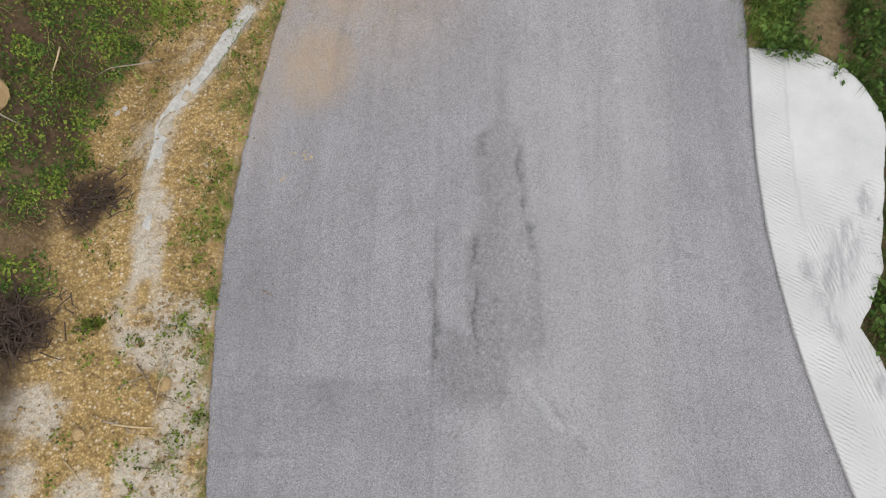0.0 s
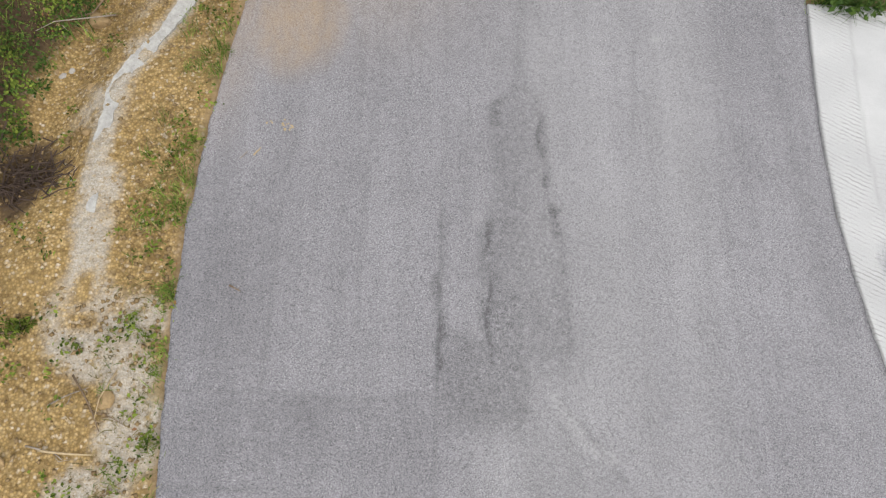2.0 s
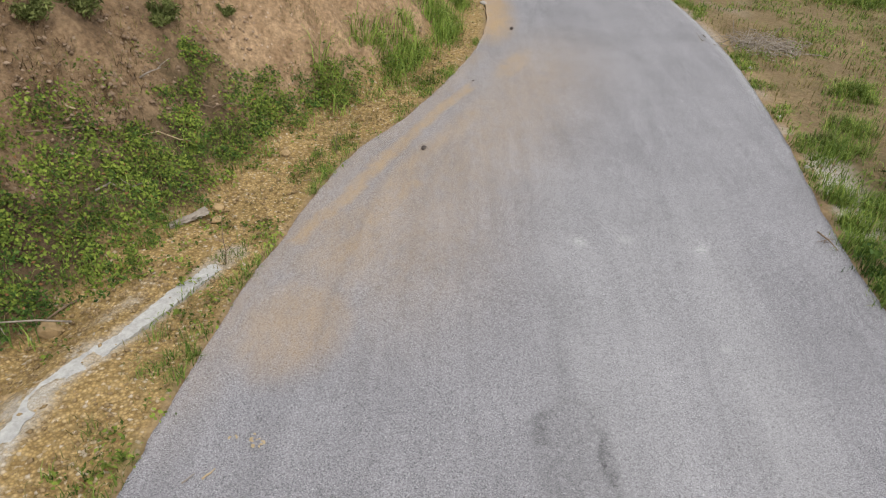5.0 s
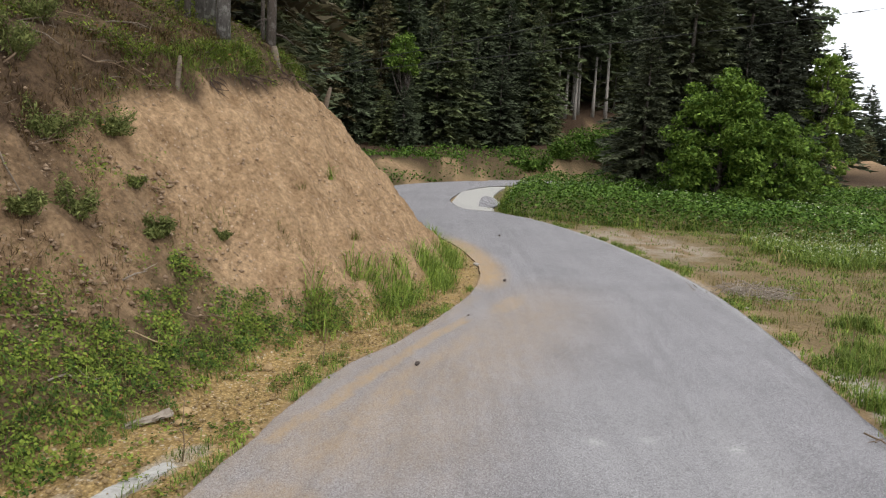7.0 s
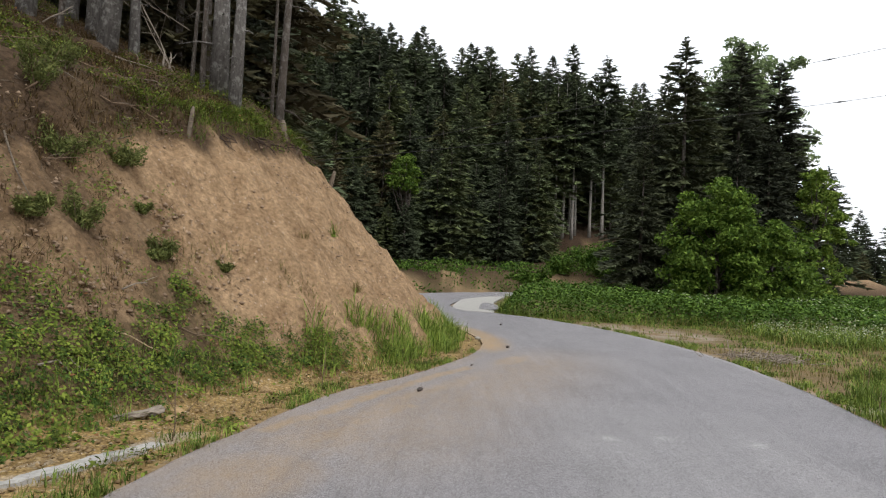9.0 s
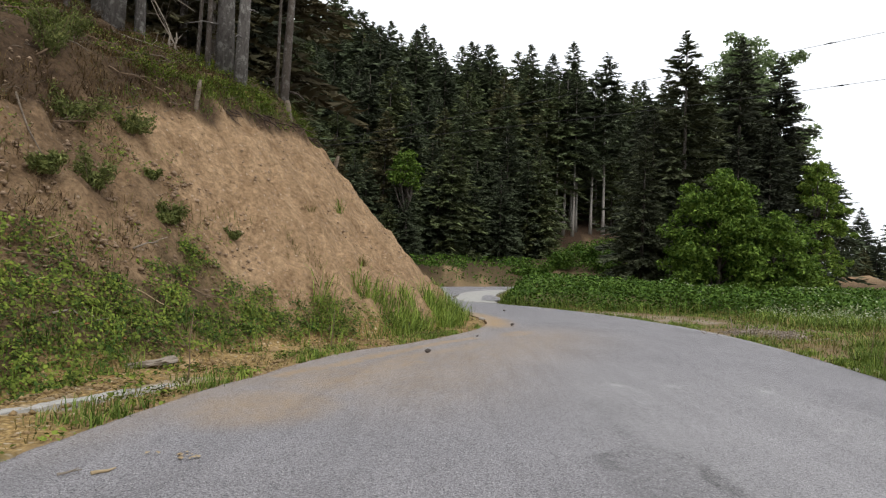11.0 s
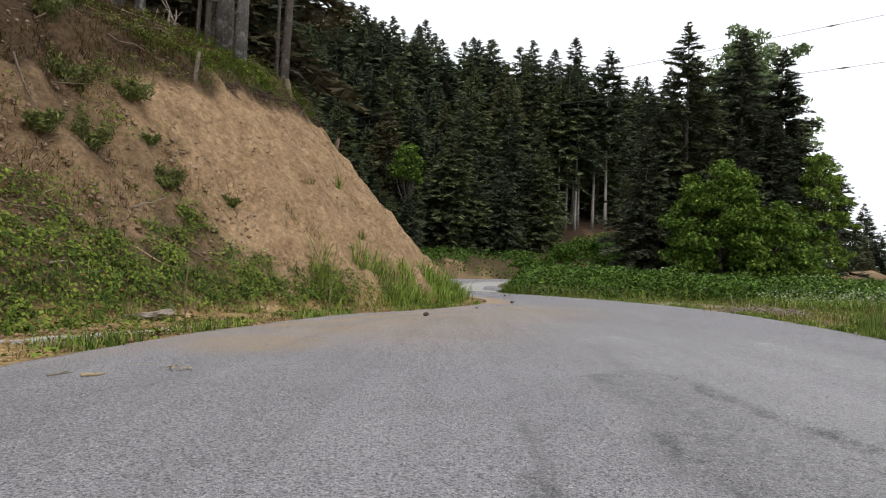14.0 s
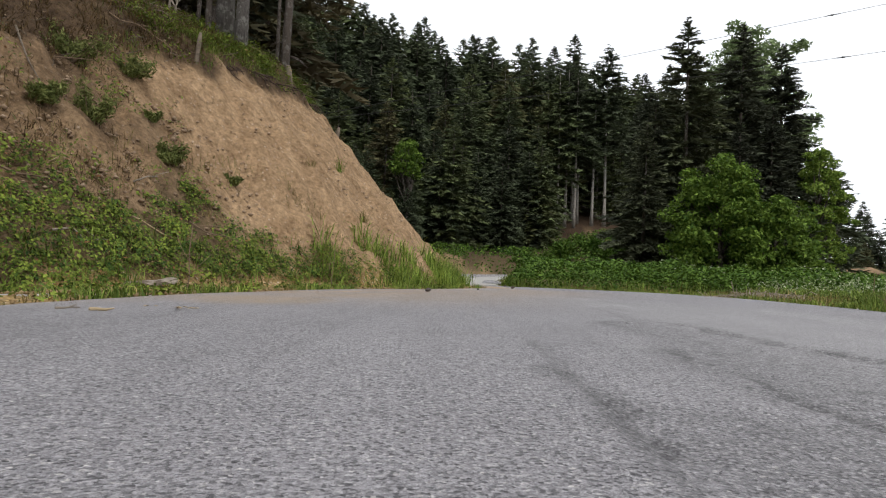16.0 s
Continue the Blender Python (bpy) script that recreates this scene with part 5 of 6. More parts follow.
    p = p[rng.random(len(p)) < 0.25]
    cs = np.vstack([rng.normal(size=(12, 3)) * np.array([0.07, 0.07, 0.03]) + q + np.array([0.01, 0, 0.07]) for q in p])
    stuff("brow_weeds", leaves(cs, rng.uniform(0.02, 0.05, len(cs)), rng, 0.5, 0.5), LEAF_BRAMBLE, "small leafy weeds in the grass of the brow", "weeds")
    p = scatter(rng, 17000, -9.5, -3.0, 4.0, 18.0, lambda i, x, y, dice: i["left"] & (i["over"] > 0.0) & (dice < 0.9 * smooth(0.25, 0.55, value_noise(x, y, 0.9, 76)) * np.where(i["over"] < 0.6, 1.0, 0.75)))
    stuff("slope_dry_grass", tufts(rng, p, 11, 0.05, 0.18, 0.08, 1.1, 0.01), GRASS_BROWN, "matted yellow-brown grass on the slope above the cut", "grass")
    p = scatter(rng, 6500, -9.5, -3.0, 4.0, 16.0, lambda i, x, y, dice: i["left"] & (i["over"] > -0.1) & (dice < 0.6 * smooth(0.45, 0.65, value_noise(x, y, 0.8, 77))))
    cs = np.vstack([rng.normal(size=(24, 3)) * np.array([0.1, 0.1, 0.03]) + q + np.array([0, 0, 0.06]) for q in p])
    stuff("slope_weeds", leaves(cs, rng.uniform(0.022, 0.06, len(cs)), rng, 0.5, 0.5), LEAF_BRAMBLE, "green weeds scattered over the upper slope", "weeds")
    # small leafy plants rooted in the rough end of the cut
    p = scatter(rng, 900, -7.0, -2.0, 5.0, 10.2, lambda i, x, y, dice: i["left"] & (i["rise"] > 0.9) & (i["over"] < 0.2) & (dice < 0.55 * smooth(10.2, 8.2, y + 0.35 * (x + 4)) * smooth(0.35, 0.6, value_noise(x, y, 0.5, 84))))
    cs = np.vstack([rng.normal(size=(30, 3)) * np.array([0.09, 0.09, 0.05]) + q + np.array([0.02, 0, 0.06]) for q in p])
    stuff("bank_weeds", leaves(cs, rng.uniform(0.02, 0.055, len(cs)), rng, 0.6, 0.5, facing=(0.5, -0.3, 0.8)), LEAF_BRAMBLE, "small green plants dotted over the rough end of the cut", "weeds")
    p = scatter(rng, 2600, -7.0, -2.0, 5.0, 10.2, lambda i, x, y, dice: i["left"] & (i["rise"] > 0.7) & (i["over"] < 0.2) & (dice < 0.7 * smooth(10.0, 8.2, y + 0.35 * (x + 4)) * smooth(0.3, 0.6, value_noise(x, y, 0.7, 85))))
    stuff("bank_brown_grass", tufts(rng, p, 10, 0.04, 0.16, 0.07, 1.1, 0.008), GRASS_BROWN, "matted brown grass and dead stalks on the rough bank", "grass")
    # outer verge and clearing
    p = scatter(rng, 24000, 1.8, 18.0, 6.4, 34.0, lambda i, x, y, dice: i["right"] & (i["dr"] > 0.06) & (dice < smooth(0.25, 0.6, value_noise(x, y, 0.7, 78)) * np.where(i["dr"] < 0.6, 0.9, 0.65) * np.where(np.hypot((x - 6.0 + 0.1 * (y - 21)) / 1.7, (y - 21.2) / 4.6) < 0.95, 0.1, 1)))
    stuff("clearing_grass", tufts(rng, p, 8, 0.04, 0.16, 0.08, 0.8, 0.017), GRASS, "patchy green grass on the outer verge and clearing", "grass")
    p = scatter(rng, 7000, 4.3, 17.0, 7.0, 30.0, lambda i, x, y, dice: i["right"] & (i["dr"] > 0.15) & (dice < 0.6 * smooth(0.25, 0.6, value_noise(x, y, 1.0, 79)) * np.where(np.hypot((x - 6.0 + 0.1 * (y - 21)) / 1.7, (y - 21.2) / 4.6) < 0.95, 0.1, 1)))
    stuff("clearing_dry_grass", tufts(rng, p, 9, 0.06, 0.28, 0.08, 0.5, 0.01), GRASS_DRY, "pale dry grass stalks in the clearing", "grass")
    p = scatter(rng, 9000, 4.0, 6.2, 5.4, 26.0, lambda i, x, y, dice: i["right"] & (i["dr"] > 0.03) & (i["dr"] < 0.4) & (dice < 0.6 * smooth(0.42, 0.62, value_noise(x, y, 0.5, 81))))
    stuff("outer_edge_grass", tufts(rng, p, 16, 0.04, 0.16, 0.04, 0.6, 0.009), GRASS, "fresh green grass fringe along the outer asphalt edge", "grass")
    p = p[rng.random(len(p)) < 0.22]
    cs = np.vstack([rng.normal(size=(12, 3)) * np.array([0.06, 0.06, 0.03]) + q + np.array([0, 0, 0.06]) for q in p])
    stuff("outer_edge_weeds", leaves(cs, rng.uniform(0.02, 0.05, len(cs)), rng, 0.5, 0.5), LEAF_BRAMBLE, "leafy green weeds along the outer asphalt edge", "weeds")
    # rank growth beside the apron
    p = scatter(rng, 2000, 4.2, 8.5, 0.5, 8.2, lambda i, x, y, dice: i["right"] & ((x > np.interp(y, [0.5, 1.34, 1.83, 2.5, 3.6, 4.44, 5.0, 5.5], [5.6, 5.3, 5.1, 5.45, 5.75, 5.9, 5.75, 4.3])) & ((y < 5.3) | (i["dr"] < 0.75) & (y < 6.4) | (x > 5.6))) & (dice < 0.8))
    stuff("apron_grass", tufts(rng, p, 34, 0.12, 0.42, 0.06, 0.6, 0.01), RANK, "rank dark green grass growing round the concrete apron", "grass")
    p = p[(rng.random(len(p)) < 0.55)]
    cs = np.vstack([rng.normal(size=(22, 3)) * np.array([0.1, 0.1, 0.08]) + q + np.array([0, 0, 0.2]) for q in p])
    stuff("apron_weeds", leaves(cs, rng.uniform(0.04, 0.11, len(cs)), rng, 0.5, 0.6), RANK, "dark green leafy weeds growing round the concrete apron", "weeds")
    # dense grass clumps standing in the brown verge
    spots = [(5.2, 7.5, 0.28), (5.5, 9.0, 0.35), (4.5, 5.75, 0.2), (4.65, 6.1, 0.16), (6.3, 8.2, 0.3), (6.0, 7.0, 0.25), (5.9, 9.9, 0.3), (6.9, 9.2, 0.35), (4.45, 6.6, 0.14), (4.62, 7.1, 0.15), (4.75, 7.7, 0.14), (6.7, 11.4, 0.35), (5.0, 6.55, 0.18)]
    p = np.array([(x + rng.normal() * r * 0.55, y + rng.normal() * r * 0.55, 0.0) for x, y, r in spots for _ in range(int(120 * r))])
    stuff("verge_clumps", tufts(rng, p, 30, 0.1, 0.34, 0.05, 0.55, 0.009), GRASS, "dense fresh green grass clumps on the brown outer verge", "grass")


def thicket_height(x, y):
    """Height of the rank thicket between the clearing and the trees."""
    front = np.interp(x, [1.8, 3.2, 5, 8, 11, 14, 17, 24, 40], [30.8, 27.8, 26.0, 25.2, 24.2, 21.5, 19.5, 17, 15])
    back = np.interp(x, [1.8, 3.0, 6, 10, 60], [36, 40.0, 42.0, 44.5, 46])
    h = smooth(0, 0.9, y - front) * smooth(0, 3, back - y) * smooth(0, 1.2, x - np.interp(y, [29, 33, 38, 43], [1.9, 2.6, 3.1, 3.9]))
    return h * np.interp(x, [2, 5, 9, 16, 30], [0.75, 1.15, 1.0, 0.75, 0.8]) * (0.5 + 0.55 * value_noise(x, y, 1.7, 91) + 0.4 * value_noise(x, y, 0.7, 90))


def plant_thicket():
    rng = np.random.default_rng(92)
    n = 150000
    x = rng.uniform(1.8, 34, n)
    y = rng.uniform(16, 46, n)
    keep = (rng.random(n) < np.interp(y, [16, 30, 46], [1.0, 0.9, 0.45])) & (x < 0.62 * y + 3)
    x, y = x[keep], y[keep]
    h = thicket_height(x, y)
    m = h > 0.08
    x, y, h = x[m], y[m], h[m]
    z = land(x, y)[0] + h * (1 - 0.9 * rng.random(len(h)) ** 2.0)
    stuff("thicket", leaves(np.stack([x, y, z], 1), rng.uniform(0.08, 0.19, len(x)), rng, 0.55, 0.6), LEAF_HEDGE, "dense waist-high green thicket of nettles and elder beyond the clearing", "thicket")
    edge = (h > 0.03) & (h < 0.5) & (rng.random(len(h)) < 0.16)
    stuff("thicket_grass", tufts(rng, np.stack([x[edge], y[edge], 0 * x[edge]], 1), 14, 0.2, 0.75, 0.12, 0.6, 0.022), GRASS, "tall light green grass along the front of the thicket", "grass")
    k = rng.random(len(x)) < 0.03
    k &= value_noise(x, y, 3.0, 93) > 0.45
    cs = np.stack([x[k], y[k], land(x[k], y[k])[0] + h[k] + 0.05], 1)
    stuff("thicket_blossom", leaves(cs, rng.uniform(0.06, 0.12, len(cs)), rng, 0.7, 0.9), PETAL, "small white flower heads over the thicket", "blossom")
    # pale flowering weeds in front of it
    p = scatter(rng, 3200, 7.5, 18.0, 15.5, 25.5, lambda i, x, y, dice: i["right"] & (np.hypot((x - 11.6) / 3.0, (y - 20) / 2.8) < 0.75 + 0.5 * value_noise(x, y, 1.2, 98)) & (dice < smooth(0.3, 0.6, value_noise(x, y, 1.0, 94))))
    stuff("flowering_stems", tufts(rng, p, 16, 0.15, 0.5, 0.12, 0.8, 0.022), GRASS, "leafy stems of pale flowering weeds", "weeds")
    cs = np.vstack([rng.normal(size=(2, 3)) * np.array([0.2, 0.2, 0.14]) + q + np.array([0, 0, 0.36]) for q in p])
    stuff("pale_blossom", leaves(cs, rng.uniform(0.04, 0.085, len(cs)), rng, 0.4, 0.5), PETAL, "cream white blossom over the flowering weeds", "blossom")
    # growth on the far road bank
    n = 60000
    x, y = rng.uniform(-9, 24, n), rng.uniform(38, 68, n)
    zz, i = land(x, y)
    ok = i["left"] & (i["dl"] > 0.5) & (i["dl"] < 7 + 9 * smooth(6, 14, x) * smooth(24, 15, x)) & (i["near"] < 0.5) & (rng.random(n) < (0.25 + 0.75 * smooth(0.34, 0.5, value_noise(x, y, 2.6, 95))) * (1 - 0.93 * smooth(1.2, 2.0, i["dl"]) * smooth(4.2, 3.4, i["dl"]) * smooth(0.34, 0.48, 0.6 * value_noise(x, y, 2.0, 5) + 0.4 * value_noise(x, y, 0.8, 4))))
    cs = np.stack([x[ok], y[ok], zz[ok] + rng.uniform(0.02, 0.75, ok.sum()) * smooth(0.2, 0.7, value_noise(x[ok], y[ok], 1.8, 96))], 1)
    stuff("far_bank_growth", leaves(cs, rng.uniform(0.12, 0.3, len(cs)), rng, 0.4, 0.45), LEAF_HEDGE, "green scrub and grass on the far road bank", "scrub")


plant_brambles()
plant_grass()
plant_thicket()


def shrub(name, x, y, r, h, seed, mat, n, leaf, label, group="", up=0.35, aspect=0.3):
    """A small shrub: short stems with leaf sprays."""
    rng = np.random.default_rng(seed)
    stems, cs, ax = [], [], []
    for k in range(9):
        az = rng.uniform(0, 6.28)
        tip = np.array([math.cos(az) * r * rng.uniform(0.3, 1.3), math.sin(az) * r * rng.uniform(0.3, 1.3), h * rng.uniform(0.3, 1.1)])
        stems.append(tube([(0, 0, -0.05), tip * 0.55 + np.array([0, 0, 0.05 * h]), tip], [0.012, 0.008, 0.003], 4))
        for _ in range(n // 9):
            u = rng.uniform(0.25, 1.05)
            cs.append(tip * u + rng.normal(size=3) * r * 0.14)
            ax.append(tip / np.linalg.norm(tip) + rng.normal(size=3) * 0.6)
    cs = np.array(cs)
    cs[:, 2] = np.maximum(cs[:, 2], 0.01)
    t = thing(name, label, "shrub", group, at=(x, y, gz(x, y)))
    sv, sf = join(stems)
    part("stem", mesh_of("stem", sv, sf, TWIGWOOD), t)
    v, f = leaves(cs, leaf * rng.uniform(0.6, 1.3, len(cs)), rng, up, aspect, aim=np.array(ax))
    part("foliage", mesh_of("foliage", v, f, mat), t)


for k, (x, y, r, h) in enumerate(((5.8, 49.2, 1.3, 0.9), (8.6, 53.6, 1.2, 1.3), (10.9, 55.6, 1.1, 1.2), (12.4, 52.8, 1.5, 1.5), (13.6, 56.5, 1.4, 1.3))):
    shrub("bank_shrub", x, y, r, h, 260 + k, LEAF_HEDGE, 1600, 0.24, "rounded green shrub on the far road bank", "shrubs on the far bank", 0.45, 0.55)
NEEDLE_BUSH = make_leaf("seedling_needles", (0.07, 0.09, 0.025), (0.23, 0.25, 0.085))
for k, (x, y, r, h) in enumerate(((-3.82, 7.7, 0.27, 0.42), (-3.3, 8.55, 0.22, 0.2), (-4.03, 7.28, 0.17, 0.2), (-4.05, 9.06, 0.27, 0.28), (-4.35, 8.2, 0.33, 0.5), (-2.83, 9.37, 0.1, 0.12), (-3.66, 8.79, 0.1, 0.12), (-4.9, 8.6, 0.3, 0.45), (-5.3, 9.8, 0.3, 0.4))):
    shrub("fir_seedling", x, y, r, h, 200 + k, NEEDLE_BUSH, 1500, 0.06, "low dark green fir seedling rooted in the bare cut", "seedlings on the bank")
shrub("broom_shrub", -4.3, 10.35, 0.28, 0.4, 231, LEAF_BRAMBLE, 500, 0.06, "small broom shrub with yellow flowers on the brow")
for k, (x, y, r, h) in enumerate(((-1.94, 12.41, 0.12, 0.4), (-2.2, 11.2, 0.1, 0.3), (-1.4, 11.6, 0.12, 0.3))):
    rng = np.random.default_rng(240 + k)
    roots = rng.normal(size=(40, 3)) * np.array([r * 0.35, r * 0.35, 0])
    v, f = blades(roots, rng.uniform(0.4, 1.0, 40) * h, rng, 0.7, 0.009)
    ob = new("grass_tuft", mesh_of("grass_tuft", v, f, GRASS_DRY if k else GRASS))
    ob.location = (x, y, gz(x, y) + 0.01)
    tagged(ob, "thin yellow-green grass tuft on the cut face", "grass tuft", "tufts on the cut face")
shrub("gravel_tuft", -3.25, 1.6, 0.16, 0.12, 250, LEAF_BRAMBLE, 260, 0.06, "bright green leafy tuft growing in the gravel", "tufts in the gravel")
shrub("gravel_tuft", -3.2, 2.35, 0.14, 0.08, 251, LEAF_BRAMBLE, 140, 0.045, "thin green leafy tuft growing in the gravel", "tufts in the gravel")


# ---- deadwood, stones, wires ----
def rock(seed, size, flat=0.65):
    rng = np.random.default_rng(seed)
    bm = bmesh.new()
    bmesh.ops.create_icosphere(bm, subdivisions=2, radius=1)
    ax = rng.normal(size=(9, 3))
    ax /= np.linalg.norm(ax, axis=1)[:, None]
    cut = rng.uniform(0.62, 0.95, 9)
    for v in bm.verts:
        p = np.array(v.co)
        for a, c in zip(ax, cut):
            over = p @ a - c
            if over > 0:
                p = p - a * over
        v.co = Vector(p * np.array([1, rng.uniform(0.99, 1.01) * 0.8, flat]) * size)
    vs, fs = [tuple(v.co) for v in bm.verts], [tuple(w.index for w in f.verts) for f in bm.faces]
    bm.free()
    return np.array(vs), fs


CLOD = make_stone("earth_clods", (0.17, 0.113, 0.07), (0.37, 0.27, 0.185))


def lay_stones():
    for k, (x, y, s, m, lab) in enumerate((
        (-3.3, 4.95, 0.13, STONE, "large tan fieldstone at the gravel edge"), (-3.55, 4.28, 0.05, STONE_GREY, "pale stone at the gravel edge"), (-3.48, 4.35, 0.04, STONE_GREY, "pale stone at the gravel edge"),
        (-3.62, 4.33, 0.05, STONE, "pale stone at the gravel edge"), (-4.5, 3.95, 0.26, STONE, "flat grey boulder among brambles"), (-3.2, 4.1, 0.05, STONE, "tan stone in the gravel"), (-3.1, 3.55, 0.05, STONE, "tan stone in the gravel"),
        (-2.45, 1.05, 0.09, STONE, "tan stone in the gravel"), (-3.2, 0.55, 0.08, STONE, "tan stone in the gravel"), (-2.35, 6.75, 0.08, STONE, "tan stone beside the weathered plank"), (-2.3, 6.5, 0.06, STONE, "tan stone beside the weathered plank"),
        (-2.5, 6.6, 0.05, STONE_GREY, "tan stone beside the weathered plank"), (-2.2, 2.6, 0.05, STONE, "tan stone in the gravel"), (-1.9, 8.1, 0.07, STONE, "tan stone in the gravel"), (0.78, 15.6, 0.09, STONE_GREY, "grey stone at the bulge of the verge"),
        (4.72, 8.55, 0.045, STONE_GREY, "white limestone lump on the outer verge"), (5.0, 10.2, 0.05, STONE_GREY, "white limestone lump on the outer verge"), (5.35, 12.4, 0.05, STONE_GREY, "white limestone lump on the outer verge"))):
        v, f = rock(300 + k, s)
        ob = new("stone", mesh_of("stone", v, f, m))
        ob.matrix_basis = pose(x, y, gz(x, y) + 0.22 * s, 0, 0, 37 * k)
        tagged(ob, lab, "stone", "stones along the verge")
    v, f = rock(340, 0.045, 0.6)
    for x, y, s in ((-0.23, 8.4, 1.0), (1.25, 13.8, 1.1), (0.45, 10.9, 0.5), (1.7, 21.0, 1.0)):
        ob = new("pebble", mesh_of("pebble", v * s, f, ROCK_DARK))
        ob.matrix_basis = pose(x, y, float(road_z(y)) + 0.02 * s, 0, 0, 50 * s)
        tagged(ob, "dark loose pebble lying on the asphalt", "pebble", "pebbles on the road")
    # loose gravel, far too many to count
    rng = np.random.default_rng(360)
    p = scatter(rng, 62000, -4.6, 1.0, -1.5, 16.5, lambda i, x, y, dice: i["left"] & (i["dl"] > 0.03) & (i["rise"] < 0.3) & ((np.abs(from_line(x, y, CHANNEL)[0]) > 0.13) | (dice < 0.1)) & ((y > 1.6) | (dice < 0.35)) & (dice < smooth(0.0, 0.5, i["dl"] - 0.1 + 0.4 * value_noise(x, y, 0.5, 97)) * 0.75))
    q = scatter(rng, 26000, -6.0, 0.2, 5.5, 18.0, lambda i, x, y, dice: (i["steep"] > 0.4) & (dice < np.where(y < 10, 0.5, 0.28) * smooth(0.25, 0.6, value_noise(x, y, 0.6, 99))))
    base = np.array([(1, 0, 0), (-0.9, 0.1, 0), (0.1, 0.8, 0), (0, -0.75, 0.1), (0.1, 0, 0.6), (0, 0.05, -0.55)], float)
    tri = np.array([(0, 2, 4), (2, 1, 4), (1, 3, 4), (3, 0, 4), (2, 0, 5), (1, 2, 5), (3, 1, 5), (0, 3, 5)])

    def heap(pts, lo, hi, power):
        n = len(pts)
        s = lo + (hi - lo) * rng.random(n) ** power
        a = rng.uniform(0, 6.28, n)
        jit = base[None] * rng.uniform(0.7, 1.3, (n, 6, 3))
        c, d = np.cos(a)[:, None], np.sin(a)[:, None]
        v = np.stack([jit[..., 0] * c - jit[..., 1] * d, jit[..., 0] * d + jit[..., 1] * c, jit[..., 2]], -1) * s[:, None, None] + pts[:, None, :]
        v[..., 2] += s[:, None] * 0.25
        return v.reshape(-1, 3), (np.arange(n)[:, None, None] * 6 + tri[None]).reshape(-1, 3)

    w = scatter(rng, 9000, -6.0, -2.4, 5.8, 10.4, lambda i, x, y, dice: i["left"] & (i["rise"] > 0.6) & (i["over"] < 0.15) & (dice < 0.55 * smooth(0.5, 0.68, 0.5 * value_noise(x, y, 0.7, 87) + 0.5 * value_noise(x, y, 0.25, 88)) * smooth(10.4, 9.0, y + 0.3 * (x + 4))))
    stuff("rubble", heap(w, 0.01, 0.05, 3.0), CLOD, "broken brown stones on the rough end of the bank", "rubble")
    stuff("loose_gravel", heap(p, 0.006, 0.034, 4.5), STONE, "loose tan gravel along the inner verge", "gravel")
    stuff("scree", heap(q, 0.006, 0.045, 4), CLOD, "angular stone chips sticking out of the cut face", "scree")


def stick(name, a, b, r, mat, label, category="stick", group="", kink=0.12, seed=0, lift=True, twigs=0):
    """A crooked dead branch between two places."""
    rng = np.random.default_rng(seed)
    a, b = np.array(a, float), np.array(b, float)
    if lift:
        a[2] += gz(a[0], a[1])
        b[2] += gz(b[0], b[1])
    L = np.linalg.norm(b - a)
    pts = [a + (b - a) * u + (rng.normal(size=3) * kink * L * 0.3 * (0 < u < 1)) for u in (0, 0.3, 0.62, 1)]
    pieces = [tube(pts, [r, r * 0.85, r * 0.7, r * 0.35], 6, 0.12, rng)]
    for k in range(twigs):
        u = rng.uniform(0.25, 0.9)
        s = a + (b - a) * u
        e = s + rng.normal(size=3) * L * 0.22 + (b - a) * 0.2
        pieces.append(tube([s, (s + e) / 2 + rng.normal(size=3) * 0.02, e], [r * 0.5, r * 0.35, r * 0.15], 5))
    v, f = join(pieces)
    o = np.array([a[0], a[1], a[2]])
    ob = new(name, mesh_of(name, v - o, f, mat, True))
    ob.location = o
    return tagged(ob, label, category, group)


